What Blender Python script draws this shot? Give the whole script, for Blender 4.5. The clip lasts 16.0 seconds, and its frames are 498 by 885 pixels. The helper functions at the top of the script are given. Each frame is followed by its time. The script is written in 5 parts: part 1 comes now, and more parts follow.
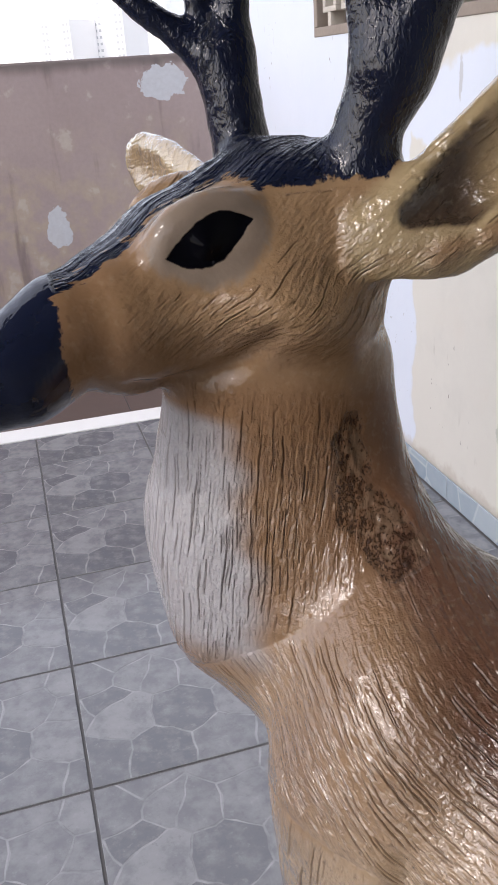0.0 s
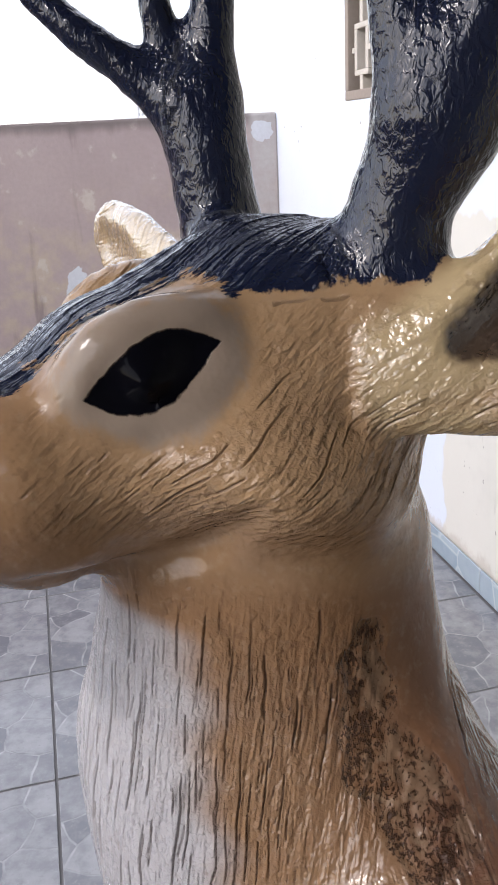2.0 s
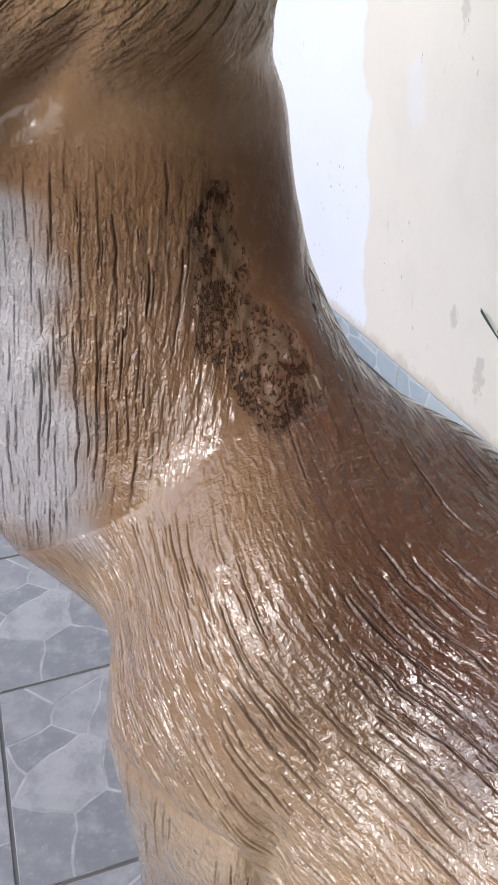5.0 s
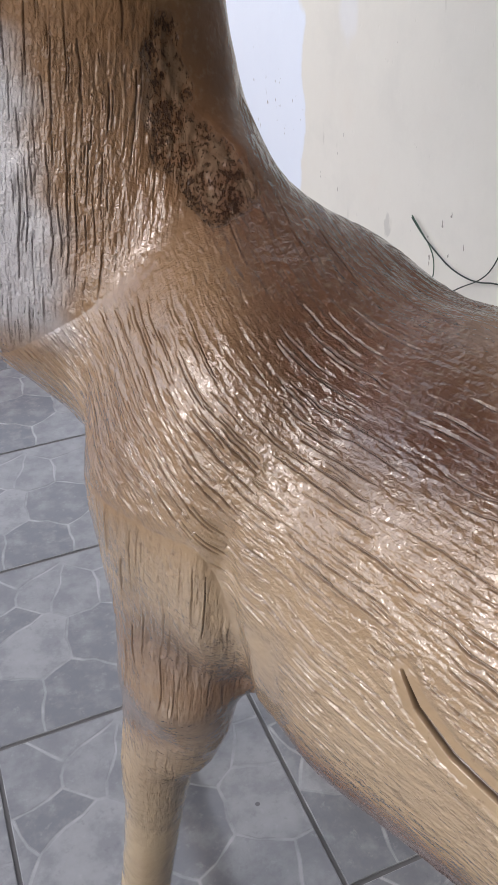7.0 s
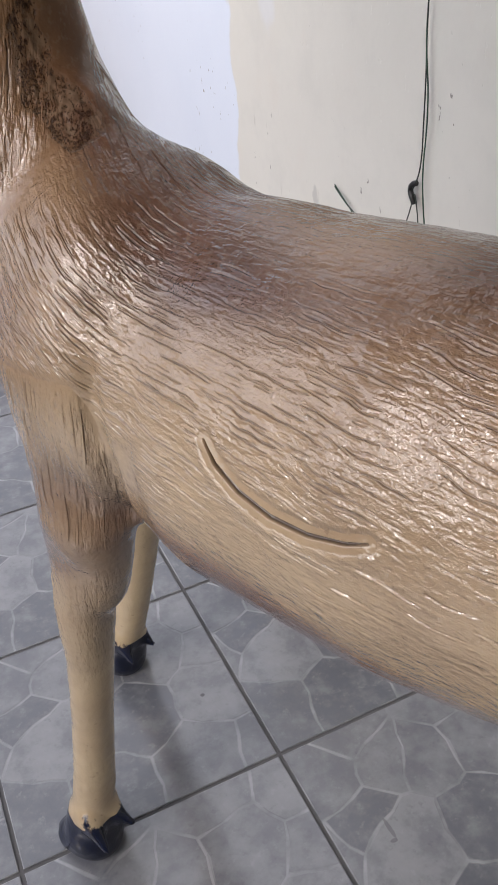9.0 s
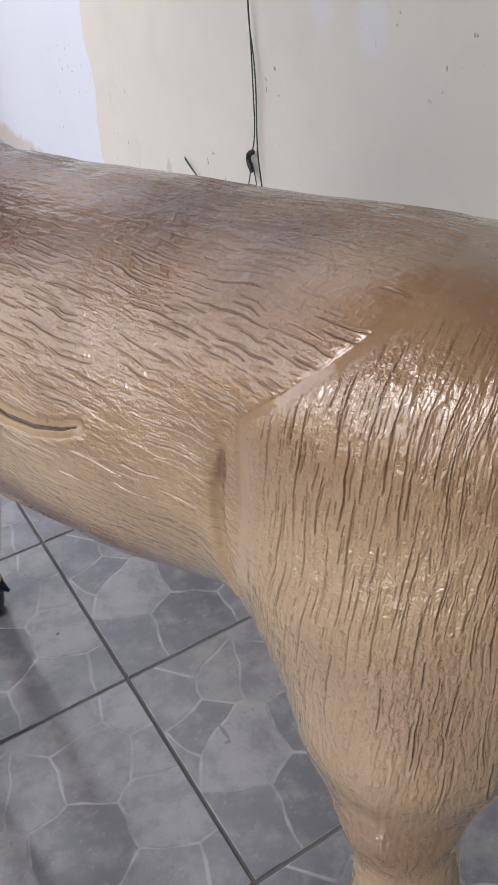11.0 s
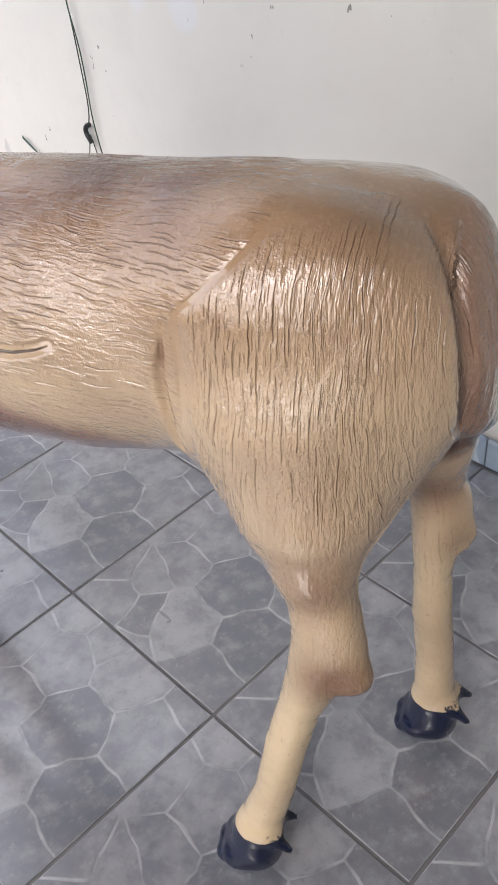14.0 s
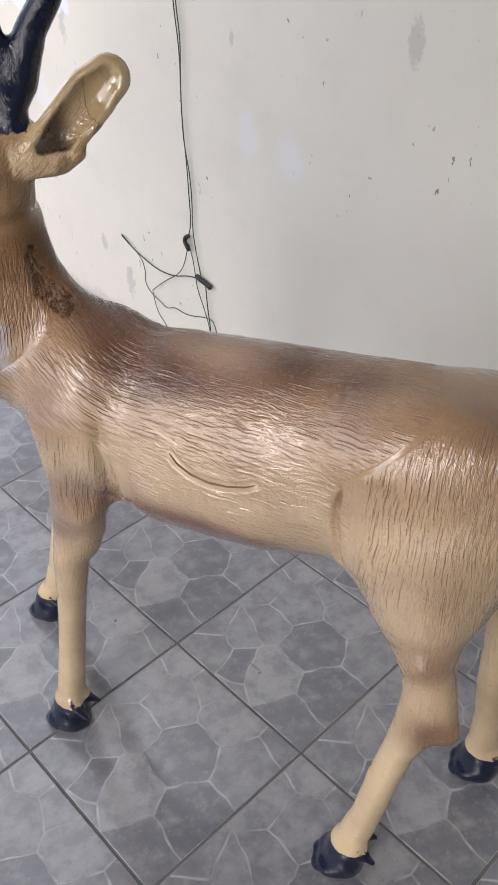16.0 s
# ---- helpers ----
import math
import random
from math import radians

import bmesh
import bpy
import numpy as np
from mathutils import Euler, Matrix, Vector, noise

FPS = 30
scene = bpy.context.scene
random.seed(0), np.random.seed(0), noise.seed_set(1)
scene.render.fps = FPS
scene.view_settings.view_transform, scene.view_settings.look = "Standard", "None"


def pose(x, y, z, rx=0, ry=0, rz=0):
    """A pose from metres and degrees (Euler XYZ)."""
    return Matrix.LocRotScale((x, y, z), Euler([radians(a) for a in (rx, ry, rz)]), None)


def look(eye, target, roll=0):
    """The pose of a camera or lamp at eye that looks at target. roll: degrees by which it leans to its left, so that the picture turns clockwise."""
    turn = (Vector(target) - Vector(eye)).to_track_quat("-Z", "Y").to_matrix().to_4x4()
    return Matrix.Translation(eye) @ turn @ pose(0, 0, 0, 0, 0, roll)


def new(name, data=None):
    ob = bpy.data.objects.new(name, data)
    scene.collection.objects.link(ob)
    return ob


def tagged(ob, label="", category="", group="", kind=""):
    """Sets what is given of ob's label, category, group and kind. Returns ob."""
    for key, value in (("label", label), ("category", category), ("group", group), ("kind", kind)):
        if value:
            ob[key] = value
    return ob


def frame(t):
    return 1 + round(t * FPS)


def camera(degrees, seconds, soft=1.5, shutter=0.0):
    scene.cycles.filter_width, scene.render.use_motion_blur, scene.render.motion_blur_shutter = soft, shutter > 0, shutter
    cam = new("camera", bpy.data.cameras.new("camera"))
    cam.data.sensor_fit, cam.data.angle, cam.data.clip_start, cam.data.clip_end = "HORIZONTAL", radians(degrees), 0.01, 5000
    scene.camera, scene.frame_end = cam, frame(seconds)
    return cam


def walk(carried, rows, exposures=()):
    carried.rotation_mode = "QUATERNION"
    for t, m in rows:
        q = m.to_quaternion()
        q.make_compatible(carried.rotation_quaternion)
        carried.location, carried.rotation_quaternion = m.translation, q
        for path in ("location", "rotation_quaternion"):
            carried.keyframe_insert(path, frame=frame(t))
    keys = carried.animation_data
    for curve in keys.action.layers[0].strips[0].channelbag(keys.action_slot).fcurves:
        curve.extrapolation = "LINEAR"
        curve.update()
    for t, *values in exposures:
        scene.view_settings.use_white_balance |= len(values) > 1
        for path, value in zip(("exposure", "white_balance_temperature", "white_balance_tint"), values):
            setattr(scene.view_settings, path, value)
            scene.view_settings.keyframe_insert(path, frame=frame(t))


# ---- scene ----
cam = camera(32.9, 16.0, soft=1.6)
PATH = [
    (0, (-0.422, -0.56, 1.438), (0.045, 1.207, 0.626), -3.9),
    (0.5, (-0.403, -0.489, 1.424), (0.051, 1.285, 0.62), -3.1),
    (1, (-0.373, -0.428, 1.413), (0.069, 1.35, 0.612), -2.8),
    (1.5, (-0.349, -0.384, 1.422), (0.08, 1.423, 0.679), -3.2),
    (2, (-0.33, -0.35, 1.429), (0.096, 1.479, 0.742), -3.0),
    (2.5, (-0.314, -0.325, 1.406), (0.135, 1.509, 0.748), -2.7),
    (3, (-0.292, -0.316, 1.375), (0.151, 1.491, 0.641), -2.5),
    (3.5, (-0.288, -0.337, 1.342), (0.178, 1.427, 0.522), -2.2),
    (3.7, (-0.294, -0.348, 1.333), (0.166, 1.401, 0.478), -2.1),
    (5.8, (-0.332, -0.473, 1.282), (0.234, 1.107, 0.195), -1.6),
    (6, (-0.342, -0.487, 1.28), (0.232, 1.081, 0.179), -1.4),
    (6.5, (-0.348, -0.535, 1.274), (0.249, 1.007, 0.148), -2.4),
    (7, (-0.362, -0.556, 1.266), (0.246, 0.969, 0.124), -1.4),
    (7.5, (-0.356, -0.609, 1.267), (0.263, 0.932, 0.151), -3.3),
    (8, (-0.358, -0.673, 1.274), (0.254, 0.882, 0.175), -4.0),
    (8.2, (-0.358, -0.699, 1.266), (0.252, 0.843, 0.148), -4.2),
    (10.3, (-0.315, -0.956, 1.29), (0.421, 0.504, 0.138), -3.4),
    (10.5, (-0.305, -0.97, 1.29), (0.453, 0.476, 0.134), -3.2),
    (11, (-0.281, -1.01, 1.282), (0.514, 0.389, 0.094), -3.6),
    (11.5, (-0.264, -1.092, 1.281), (0.564, 0.261, 0.062), -4.6),
    (12, (-0.271, -1.171, 1.287), (0.554, 0.178, 0.063), -6.9),
    (12.5, (-0.278, -1.204, 1.279), (0.599, 0.088, 0.03), -6.5),
    (13, (-0.328, -1.227, 1.296), (0.655, 0.004, 0.064), -6.0),
    (13.5, (-0.422, -1.229, 1.35), (0.602, -0.044, 0.106), -6.6),
    (14, (-0.498, -1.205, 1.397), (0.514, -0.048, 0.118), -6.3),
    (14.5, (-0.586, -1.171, 1.514), (0.4, -0.018, 0.21), -6.4),
    (15, (-0.669, -1.152, 1.603), (0.396, -0.024, 0.34), -4.7),
    (15.5, (-0.743, -1.164, 1.684), (0.338, -0.011, 0.458), -3.6),
    (16, (-0.82, -1.206, 1.77), (0.249, -0.035, 0.55), -2.0),
]
walk(cam, [(t, look(eye, target, roll)) for t, eye, target, roll in PATH], [(0.0, 0.06, 6350, 14), (1.5, 0.26, 6300, 13), (3.0, 0.56, 6150, 13), (3.7, 0.58, 6100, 13), (6.0, 0.12, 6300, 12), (7.0, 0.08, 6300, 12), (10.5, 0.04, 6450, 13), (12.5, 0.49, 6350, 13), (14.0, 0.62, 6350, 13), (16.0, 0.36, 6450, 13)])

# ---- daylight: bright overcast sky, weak wide sun from the open side ----
world = bpy.data.worlds.new("sky")
scene.world = world
world.use_nodes = True
wn = world.node_tree
sky = wn.nodes.new("ShaderNodeTexSky")
sky.sky_type, sky.sun_disc = "NISHITA", False
sky.sun_elevation, sky.sun_rotation = radians(37), radians(-108)
sky.air_density, sky.dust_density, sky.ozone_density = 1.0, 2.0, 1.5
veil = wn.nodes.new("ShaderNodeMix")  # thin bright cloud over the whole sky
veil.data_type, veil.blend_type = "RGBA", "ADD"
veil.inputs[0].default_value = 1.0
veil.inputs[7].default_value = (7.0, 6.75, 6.5, 1.0)
wn.links.new(sky.outputs[0], veil.inputs[6])
wn.links.new(veil.outputs[2], wn.nodes["Background"].inputs[0])
wn.nodes["Background"].inputs[1].default_value = 0.15
sun = new("sun", bpy.data.lights.new("sun", "SUN"))
sun.data.energy, sun.data.angle, sun.data.color = 0.85, radians(12), (1.0, 0.945, 0.895)
sun.matrix_world = look((-4.0, -1.3, 3.7), (0, 0, 0.6))


# ---- node helpers ----
class Nodes:
    """Short hand for one material's node tree."""

    def __init__(self, name, rough=0.5, metal=0.0):
        self.mat = bpy.data.materials.new(name)
        self.mat.use_nodes = True
        self.tree = self.mat.node_tree
        self.bsdf = self.tree.nodes["Principled BSDF"]
        self.bsdf.inputs["Roughness"].default_value = rough
        self.bsdf.inputs["Metallic"].default_value = metal

    def add(self, kind, props=(), **ins):
        n = self.tree.nodes.new(kind)
        props = dict(props)
        if "operation" in props:
            n.operation = props["operation"]
        if "interpolation_type" in props:
            n.interpolation_type = props["interpolation_type"]
        if "data_type" in props:
            n.data_type, n.blend_type = props["data_type"], props["blend_type"]
        if "voronoi_dimensions" in props:
            n.voronoi_dimensions = props["voronoi_dimensions"]
        if "feature" in props:
            n.feature = props["feature"]
        if "attribute_name" in props:
            n.attribute_name = props["attribute_name"]
        for key, value in ins.items():
            key = int(key[1:]) if key[0] == "i" and key[1:].isdigit() else key.replace("_", " ")
            self.put(n.inputs[key], value)
        return n

    def put(self, socket, value):
        if isinstance(value, bpy.types.NodeSocket):
            self.tree.links.new(value, socket)
        else:
            socket.default_value = value

    def math(self, op, a, b=0.0, c=0.0):
        return self.add("ShaderNodeMath", {"operation": op}, i0=a, i1=b, i2=c).outputs[0]

    def ramp(self, fac, lo, hi, a=0.0, b=1.0):
        n = self.add("ShaderNodeMapRange", {"interpolation_type": "SMOOTHSTEP"}, i0=fac, i1=lo, i2=hi, i3=a, i4=b)
        return n.outputs[0]

    def mix(self, fac, a, b, blend="MIX"):
        n = self.add("ShaderNodeMix", {"data_type": "RGBA", "blend_type": blend})
        self.put(n.inputs[0], fac)
        self.put(n.inputs[6], a if isinstance(a, bpy.types.NodeSocket) else (*a, 1.0))
        self.put(n.inputs[7], b if isinstance(b, bpy.types.NodeSocket) else (*b, 1.0))
        return n.outputs[2]

    def coords(self, which="Object"):
        return self.add("ShaderNodeTexCoord").outputs[which]

    def noise(self, vec, scale, detail=4.0, rough=0.55, distortion=0.0):
        return self.add("ShaderNodeTexNoise", Vector=vec, Scale=scale, Detail=detail, Roughness=rough, Distortion=distortion).outputs["Fac"]

    def combine(self, x, y, z):
        return self.add("ShaderNodeCombineXYZ", i0=x, i1=y, i2=z).outputs[0]

    def split(self, vec):
        return self.add("ShaderNodeSeparateXYZ", i0=vec).outputs

    def attr(self, name):
        return self.add("ShaderNodeAttribute", {"attribute_name": name}).outputs

    def base(self, colour):
        self.put(self.bsdf.inputs["Base Color"], colour if isinstance(colour, bpy.types.NodeSocket) else (*colour, 1.0))

    def rough(self, value):
        self.put(self.bsdf.inputs["Roughness"], value)

    def bump(self, height, metres=1.0, strength=1.0):
        n = self.add("ShaderNodeBump", Strength=strength, Distance=metres, Height=height)
        self.put(self.bsdf.inputs["Normal"], n.outputs[0])


def plain(name, colour, rough=0.6, grain=40.0, spread=0.25, depth=0.0004, metal=0.0):
    m = Nodes(name, rough, metal)
    v = m.coords()
    n1, n2 = m.noise(v, grain), m.noise(v, grain / 9)
    dark = tuple(c * (1 - spread) for c in colour)
    m.base(m.mix(m.math("MULTIPLY_ADD", n1, 0.5, m.math("MULTIPLY", n2, 0.5)), dark, colour))
    m.bump(n1, depth)
    return m.mat


# ---- materials ----
def tile_material():
    """Glazed floor tile printed with grey-blue flagstones and pale veins; every tile bears the same print."""
    m = Nodes("stone_print_tile", 0.25)
    m.bsdf.inputs["IOR"].default_value = 1.75
    p = m.coords()
    tone, vein, seam = m.split(m.attr("stone")["Vector"])
    oi = m.add("ShaderNodeObjectInfo").outputs["Random"]
    wear = m.add("ShaderNodeVectorMath", {"operation": "ADD"}, i0=p, i1=m.combine(m.math("MULTIPLY", oi, 37.0), m.math("MULTIPLY", oi, 91.0), 0.0)).outputs[0]
    cloud, mottle, fine = m.noise(p, 17.0, 6.0, 0.62), m.noise(p, 48.0, 5.0, 0.68), m.noise(p, 150.0, 3.0)
    stone = m.mix(tone, (0.085, 0.091, 0.107), (0.247, 0.250, 0.263))
    stone = m.mix(m.ramp(cloud, 0.44, 0.74, 0.0, 0.55), stone, (0.27, 0.275, 0.287))
    stone = m.mix(m.ramp(cloud, 0.54, 0.34, 0.0, 0.5), stone, (0.095, 0.10, 0.12))
    stone = m.mix(m.ramp(mottle, 0.54, 0.72, 0.0, 0.40), stone, (0.085, 0.09, 0.105))
    stone = m.mix(m.ramp(mottle, 0.44, 0.30, 0.0, 0.30), stone, (0.31, 0.315, 0.325))
    # pale veins, stronger and fainter by turns, with a dark line here and there
    strength = m.ramp(m.noise(p, 13.0, 2.0), 0.36, 0.68, 0.08, 0.80)
    col = m.mix(m.math("MULTIPLY", vein, strength), stone, m.mix(fine, (0.28, 0.285, 0.295), (0.40, 0.405, 0.41)))
    col = m.mix(m.math("MULTIPLY", seam, m.ramp(m.noise(p, 19.0, 2.0), 0.48, 0.62, 0.0, 0.55)), col, (0.12, 0.123, 0.135))
    col = m.mix(m.math("MULTIPLY", fine, 0.14), col, (0.20, 0.20, 0.21))
    gx, gy, _ = m.split(m.add("ShaderNodeNewGeometry").outputs["Position"])
    for mx, my, rx, ry, tone_m in ((-0.070, 0.178, 0.0040, 0.0040, 0.9), (0.093, -0.200, 0.0035, 0.020, 0.45), (0.088, -0.220, 0.006, 0.0035, 0.5), (-0.62, 0.30, 0.003, 0.005, 0.7), (0.30, -0.98, 0.006, 0.010, 0.6)):
        ex, ey = m.math("DIVIDE", m.math("SUBTRACT", gx, mx), rx), m.math("DIVIDE", m.math("SUBTRACT", gy, my), ry)
        rad = m.math("ADD", m.math("ADD", m.math("MULTIPLY", ex, ex), m.math("MULTIPLY", ey, ey)), m.math("MULTIPLY_ADD", m.noise(p, 160.0, 3.0), 1.6, -0.8))
        col = m.mix(m.math("MULTIPLY", m.ramp(rad, 1.2, 0.7), tone_m), col, (0.045, 0.045, 0.05))
    m.base(col)
    m.rough(m.ramp(m.noise(wear, 5.0), 0.3, 0.7, 0.10, 0.24))
    m.bump(m.math("MULTIPLY", m.noise(p, 30.0), 0.0009), 1.0, 0.5)
    return m.mat


def skirting_material():
    m = Nodes("blue_stone_print_tile", 0.22)
    oi = m.add("ShaderNodeObjectInfo")
    p = m.add("ShaderNodeVectorMath", {"operation": "ADD"}, i0=m.coords(), i1=m.combine(0.0, m.math("MULTIPLY", oi.outputs["Random"], 53.0), 0.0)).outputs[0]
    cell = m.add("ShaderNodeTexVoronoi", {"feature": "F1"}, Vector=p, Scale=6.0)
    edge = m.add("ShaderNodeTexVoronoi", {"feature": "DISTANCE_TO_EDGE"}, Vector=p, Scale=6.0).outputs["Distance"]
    col = m.mix(m.split(cell.outputs["Color"])[0], (0.20, 0.27, 0.34), (0.36, 0.42, 0.47))
    col = m.mix(m.math("MULTIPLY", m.noise(p, 25.0), 0.5), col, (0.42, 0.47, 0.50))
    m.base(m.mix(m.ramp(edge, 0.04, 0.01, 0.0, 0.45), col, (0.52, 0.56, 0.58)))
    m.bump(m.noise(p, 40.0), 0.0005)
    return m.mat


def house_wall_material():
    """Old plaster: a large warm-grey repair beside bluish white paint, with scuffs, chips and grime over the skirting."""
    m = Nodes("patched_plaster", 0.62)
    p = m.coords()
    x, y, z = m.split(p)
    wob = m.noise(p, 3.2, 4.0)
    lobes = m.noise(p, 1.7, 1.0)
    edge_y = m.math("ADD", y, m.math("MULTIPLY_ADD", wob, 0.22, m.math("MULTIPLY_ADD", lobes, 0.30, -0.26)))
    white = m.ramp(edge_y, 2.125, 2.145)
    zw = m.math("ADD", z, m.math("MULTIPLY_ADD", wob, 0.3, -0.15))
    upper = m.math("MULTIPLY", m.math("MULTIPLY", m.ramp(zw, 1.16, 1.185), m.ramp(zw, 1.43, 1.40)), m.ramp(edge_y, 1.55, 1.58))
    white = m.math("MAXIMUM", white, upper)
    repair = m.mix(m.noise(p, 1.3, 5.0), (0.560, 0.546, 0.500), (0.650, 0.636, 0.585))
    repair = m.mix(m.ramp(m.noise(p, 6.0, 5.0), 0.5, 0.8, 0.0, 0.5), repair, (0.60, 0.565, 0.510))
    repair = m.mix(m.ramp(m.noise(p, 3.4, 6.0, 0.65), 0.48, 0.70, 0.0, 0.45), repair, (0.53, 0.522, 0.485))
    paint = m.mix(m.noise(p, 2.2), (0.58, 0.635, 0.735), (0.66, 0.705, 0.79))
    col = m.mix(white, repair, paint)
    # bluish white splashes
    for sy, sz, ry, rz in ((0.655, 0.955, 0.045, 0.075), (0.480, 0.935, 0.055, 0.070), (1.81, 0.91, 0.055, 0.10)):
        dy = m.math("DIVIDE", m.math("SUBTRACT", y, sy), ry)
        dz = m.math("DIVIDE", m.math("SUBTRACT", z, sz), rz)
        rad = m.math("ADD", m.math("ADD", m.math("MULTIPLY", dy, dy), m.math("MULTIPLY", dz, dz)), m.math("MULTIPLY_ADD", m.noise(p, 14.0), 2.0, -1.0))
        col = m.mix(m.math("MULTIPLY", m.ramp(rad, 1.5, 0.3), 0.34), col, (0.60, 0.635, 0.73))
    for sy, sz, ry, rz in ((0.07, 1.30, 0.030, 0.060), (1.36, 0.24, 0.030, 0.085), (1.59, 1.15, 0.025, 0.07), (1.826, 1.38, 0.012, 0.07), (1.515, 0.36, 0.02, 0.045), (0.712, 1.215, 0.014, 0.03)):
        dy = m.math("DIVIDE", m.math("SUBTRACT", y, sy), ry)
        dz = m.math("DIVIDE", m.math("SUBTRACT", z, sz), rz)
        rad = m.math("ADD", m.math("ADD", m.math("MULTIPLY", dy, dy), m.math("MULTIPLY", dz, dz)), m.math("MULTIPLY_ADD", m.noise(p, 40.0), 3.0, -1.2))
        col = m.mix(m.math("MULTIPLY", m.ramp(rad, 1.2, 0.6), 0.55), col, (0.36, 0.355, 0.34))
    # small chips, in loose drifts
    chips = m.ramp(m.noise(m.add("ShaderNodeVectorMath", {"operation": "MULTIPLY"}, i0=p, i1=(1.0, 1.0, 0.55)).outputs[0], 55.0, 2.0), 0.712, 0.735)
    drift = m.ramp(m.noise(p, 2.6, 2.0), 0.48, 0.62)
    col = m.mix(m.math("MULTIPLY", chips, drift), col, (0.23, 0.22, 0.20))
    scuff = m.math("MULTIPLY", m.ramp(m.noise(m.add("ShaderNodeVectorMath", {"operation": "MULTIPLY"}, i0=p, i1=(1.0, 1.0, 0.3)).outputs[0], 22.0, 3.0), 0.66, 0.74), m.ramp(m.noise(p, 1.9, 1.0), 0.56, 0.62))
    col = m.mix(m.math("MULTIPLY", scuff, 0.6), col, (0.40, 0.385, 0.35))
    # mortar smear along the top of the skirting
    smear = m.ramp(m.math("ADD", z, m.math("MULTIPLY", m.noise(p, 18.0, 4.0), 0.10)), 0.175, 0.135)
    col = m.mix(m.math("MULTIPLY", smear, 0.7), col, (0.47, 0.425, 0.375))
    m.base(col)
    m.bump(m.math("MULTIPLY_ADD", m.noise(p, 9.0, 5.0), 0.003, m.math("MULTIPLY_ADD", chips, -0.0012, m.math("MULTIPLY", white, 0.0008))), 1.0, 0.6)
    return m.mat


def dirty_wall_material():
    """Weathered render with faded reddish wash, dark runs and paler worn blotches."""
    m = Nodes("weathered_render", 0.85)
    p = m.coords()
    x, y, z = m.split(p)
    runs = m.noise(m.combine(m.math("MULTIPLY", x, 3.0), 0.0, m.math("MULTIPLY", z, 0.5)), 2.5, 5.0)
    big, mid, fine = m.noise(p, 2.3, 5.0), m.noise(p, 8.0, 6.0), m.noise(p, 45.0, 4.0)
    col = m.mix(big, (0.300, 0.232, 0.226), (0.430, 0.350, 0.330))
    low = m.ramp(m.math("ADD", z, m.math("MULTIPLY", big, 0.5)), 1.55, 1.05)
    col = m.mix(m.math("MULTIPLY", low, m.ramp(mid, 0.42, 0.62)), col, (0.42, 0.34, 0.27))
    col = m.mix(m.ramp(mid, 0.60, 0.68, 0.0, 0.7), col, (0.50, 0.44, 0.39))
    col = m.mix(m.ramp(runs, 0.56, 0.70, 0.0, 0.6), col, (0.125, 0.095, 0.092))
    top = m.ramp(m.math("ADD", z, m.math("MULTIPLY", runs, 0.10)), 1.50, 1.56)
    col = m.mix(m.math("MULTIPLY", top, 0.75), col, (0.10, 0.085, 0.08))
    bare = m.math("MULTIPLY", m.ramp(m.noise(m.add("ShaderNodeVectorMath", {"operation": "ADD"}, i0=p, i1=(0.9, 0.0, 0.35)).outputs[0], 2.9, 2.5), 0.70, 0.715), 1.0)
    col = m.mix(bare, col, (0.56, 0.58, 0.61))
    col = m.mix(m.math("MULTIPLY", m.ramp(m.math("ADD", x, m.math("MULTIPLY_ADD", mid, 0.06, -0.03)), 0.74, 0.80), m.ramp(mid, 0.3, 0.7, 0.9, 0.5)), col, (0.44, 0.42, 0.40))
    for sx, sz, rx, rz in ((0.475, 1.40, 0.13, 0.085), (-0.150, 0.735, 0.062, 0.10), (0.84, 1.44, 0.055, 0.05)):
        dx, dz = m.math("DIVIDE", m.math("SUBTRACT", x, sx), rx), m.math("DIVIDE", m.math("SUBTRACT", z, sz), rz)
        rad = m.math("ADD", m.math("ADD", m.math("MULTIPLY", dx, dx), m.math("MULTIPLY", dz, dz)), m.math("MULTIPLY_ADD", m.noise(p, 16.0, 5.0, 0.6), 2.6, -1.3))
        col = m.mix(m.ramp(rad, 1.04, 0.98), col, (0.56, 0.58, 0.61))
    m.base(m.mix(m.math("MULTIPLY", fine, 0.3), col, (0.15, 0.12, 0.11)))
    m.bump(m.math("MULTIPLY_ADD", mid, 0.004, m.math("MULTIPLY", fine, 0.002)), 1.0)
    return m.mat


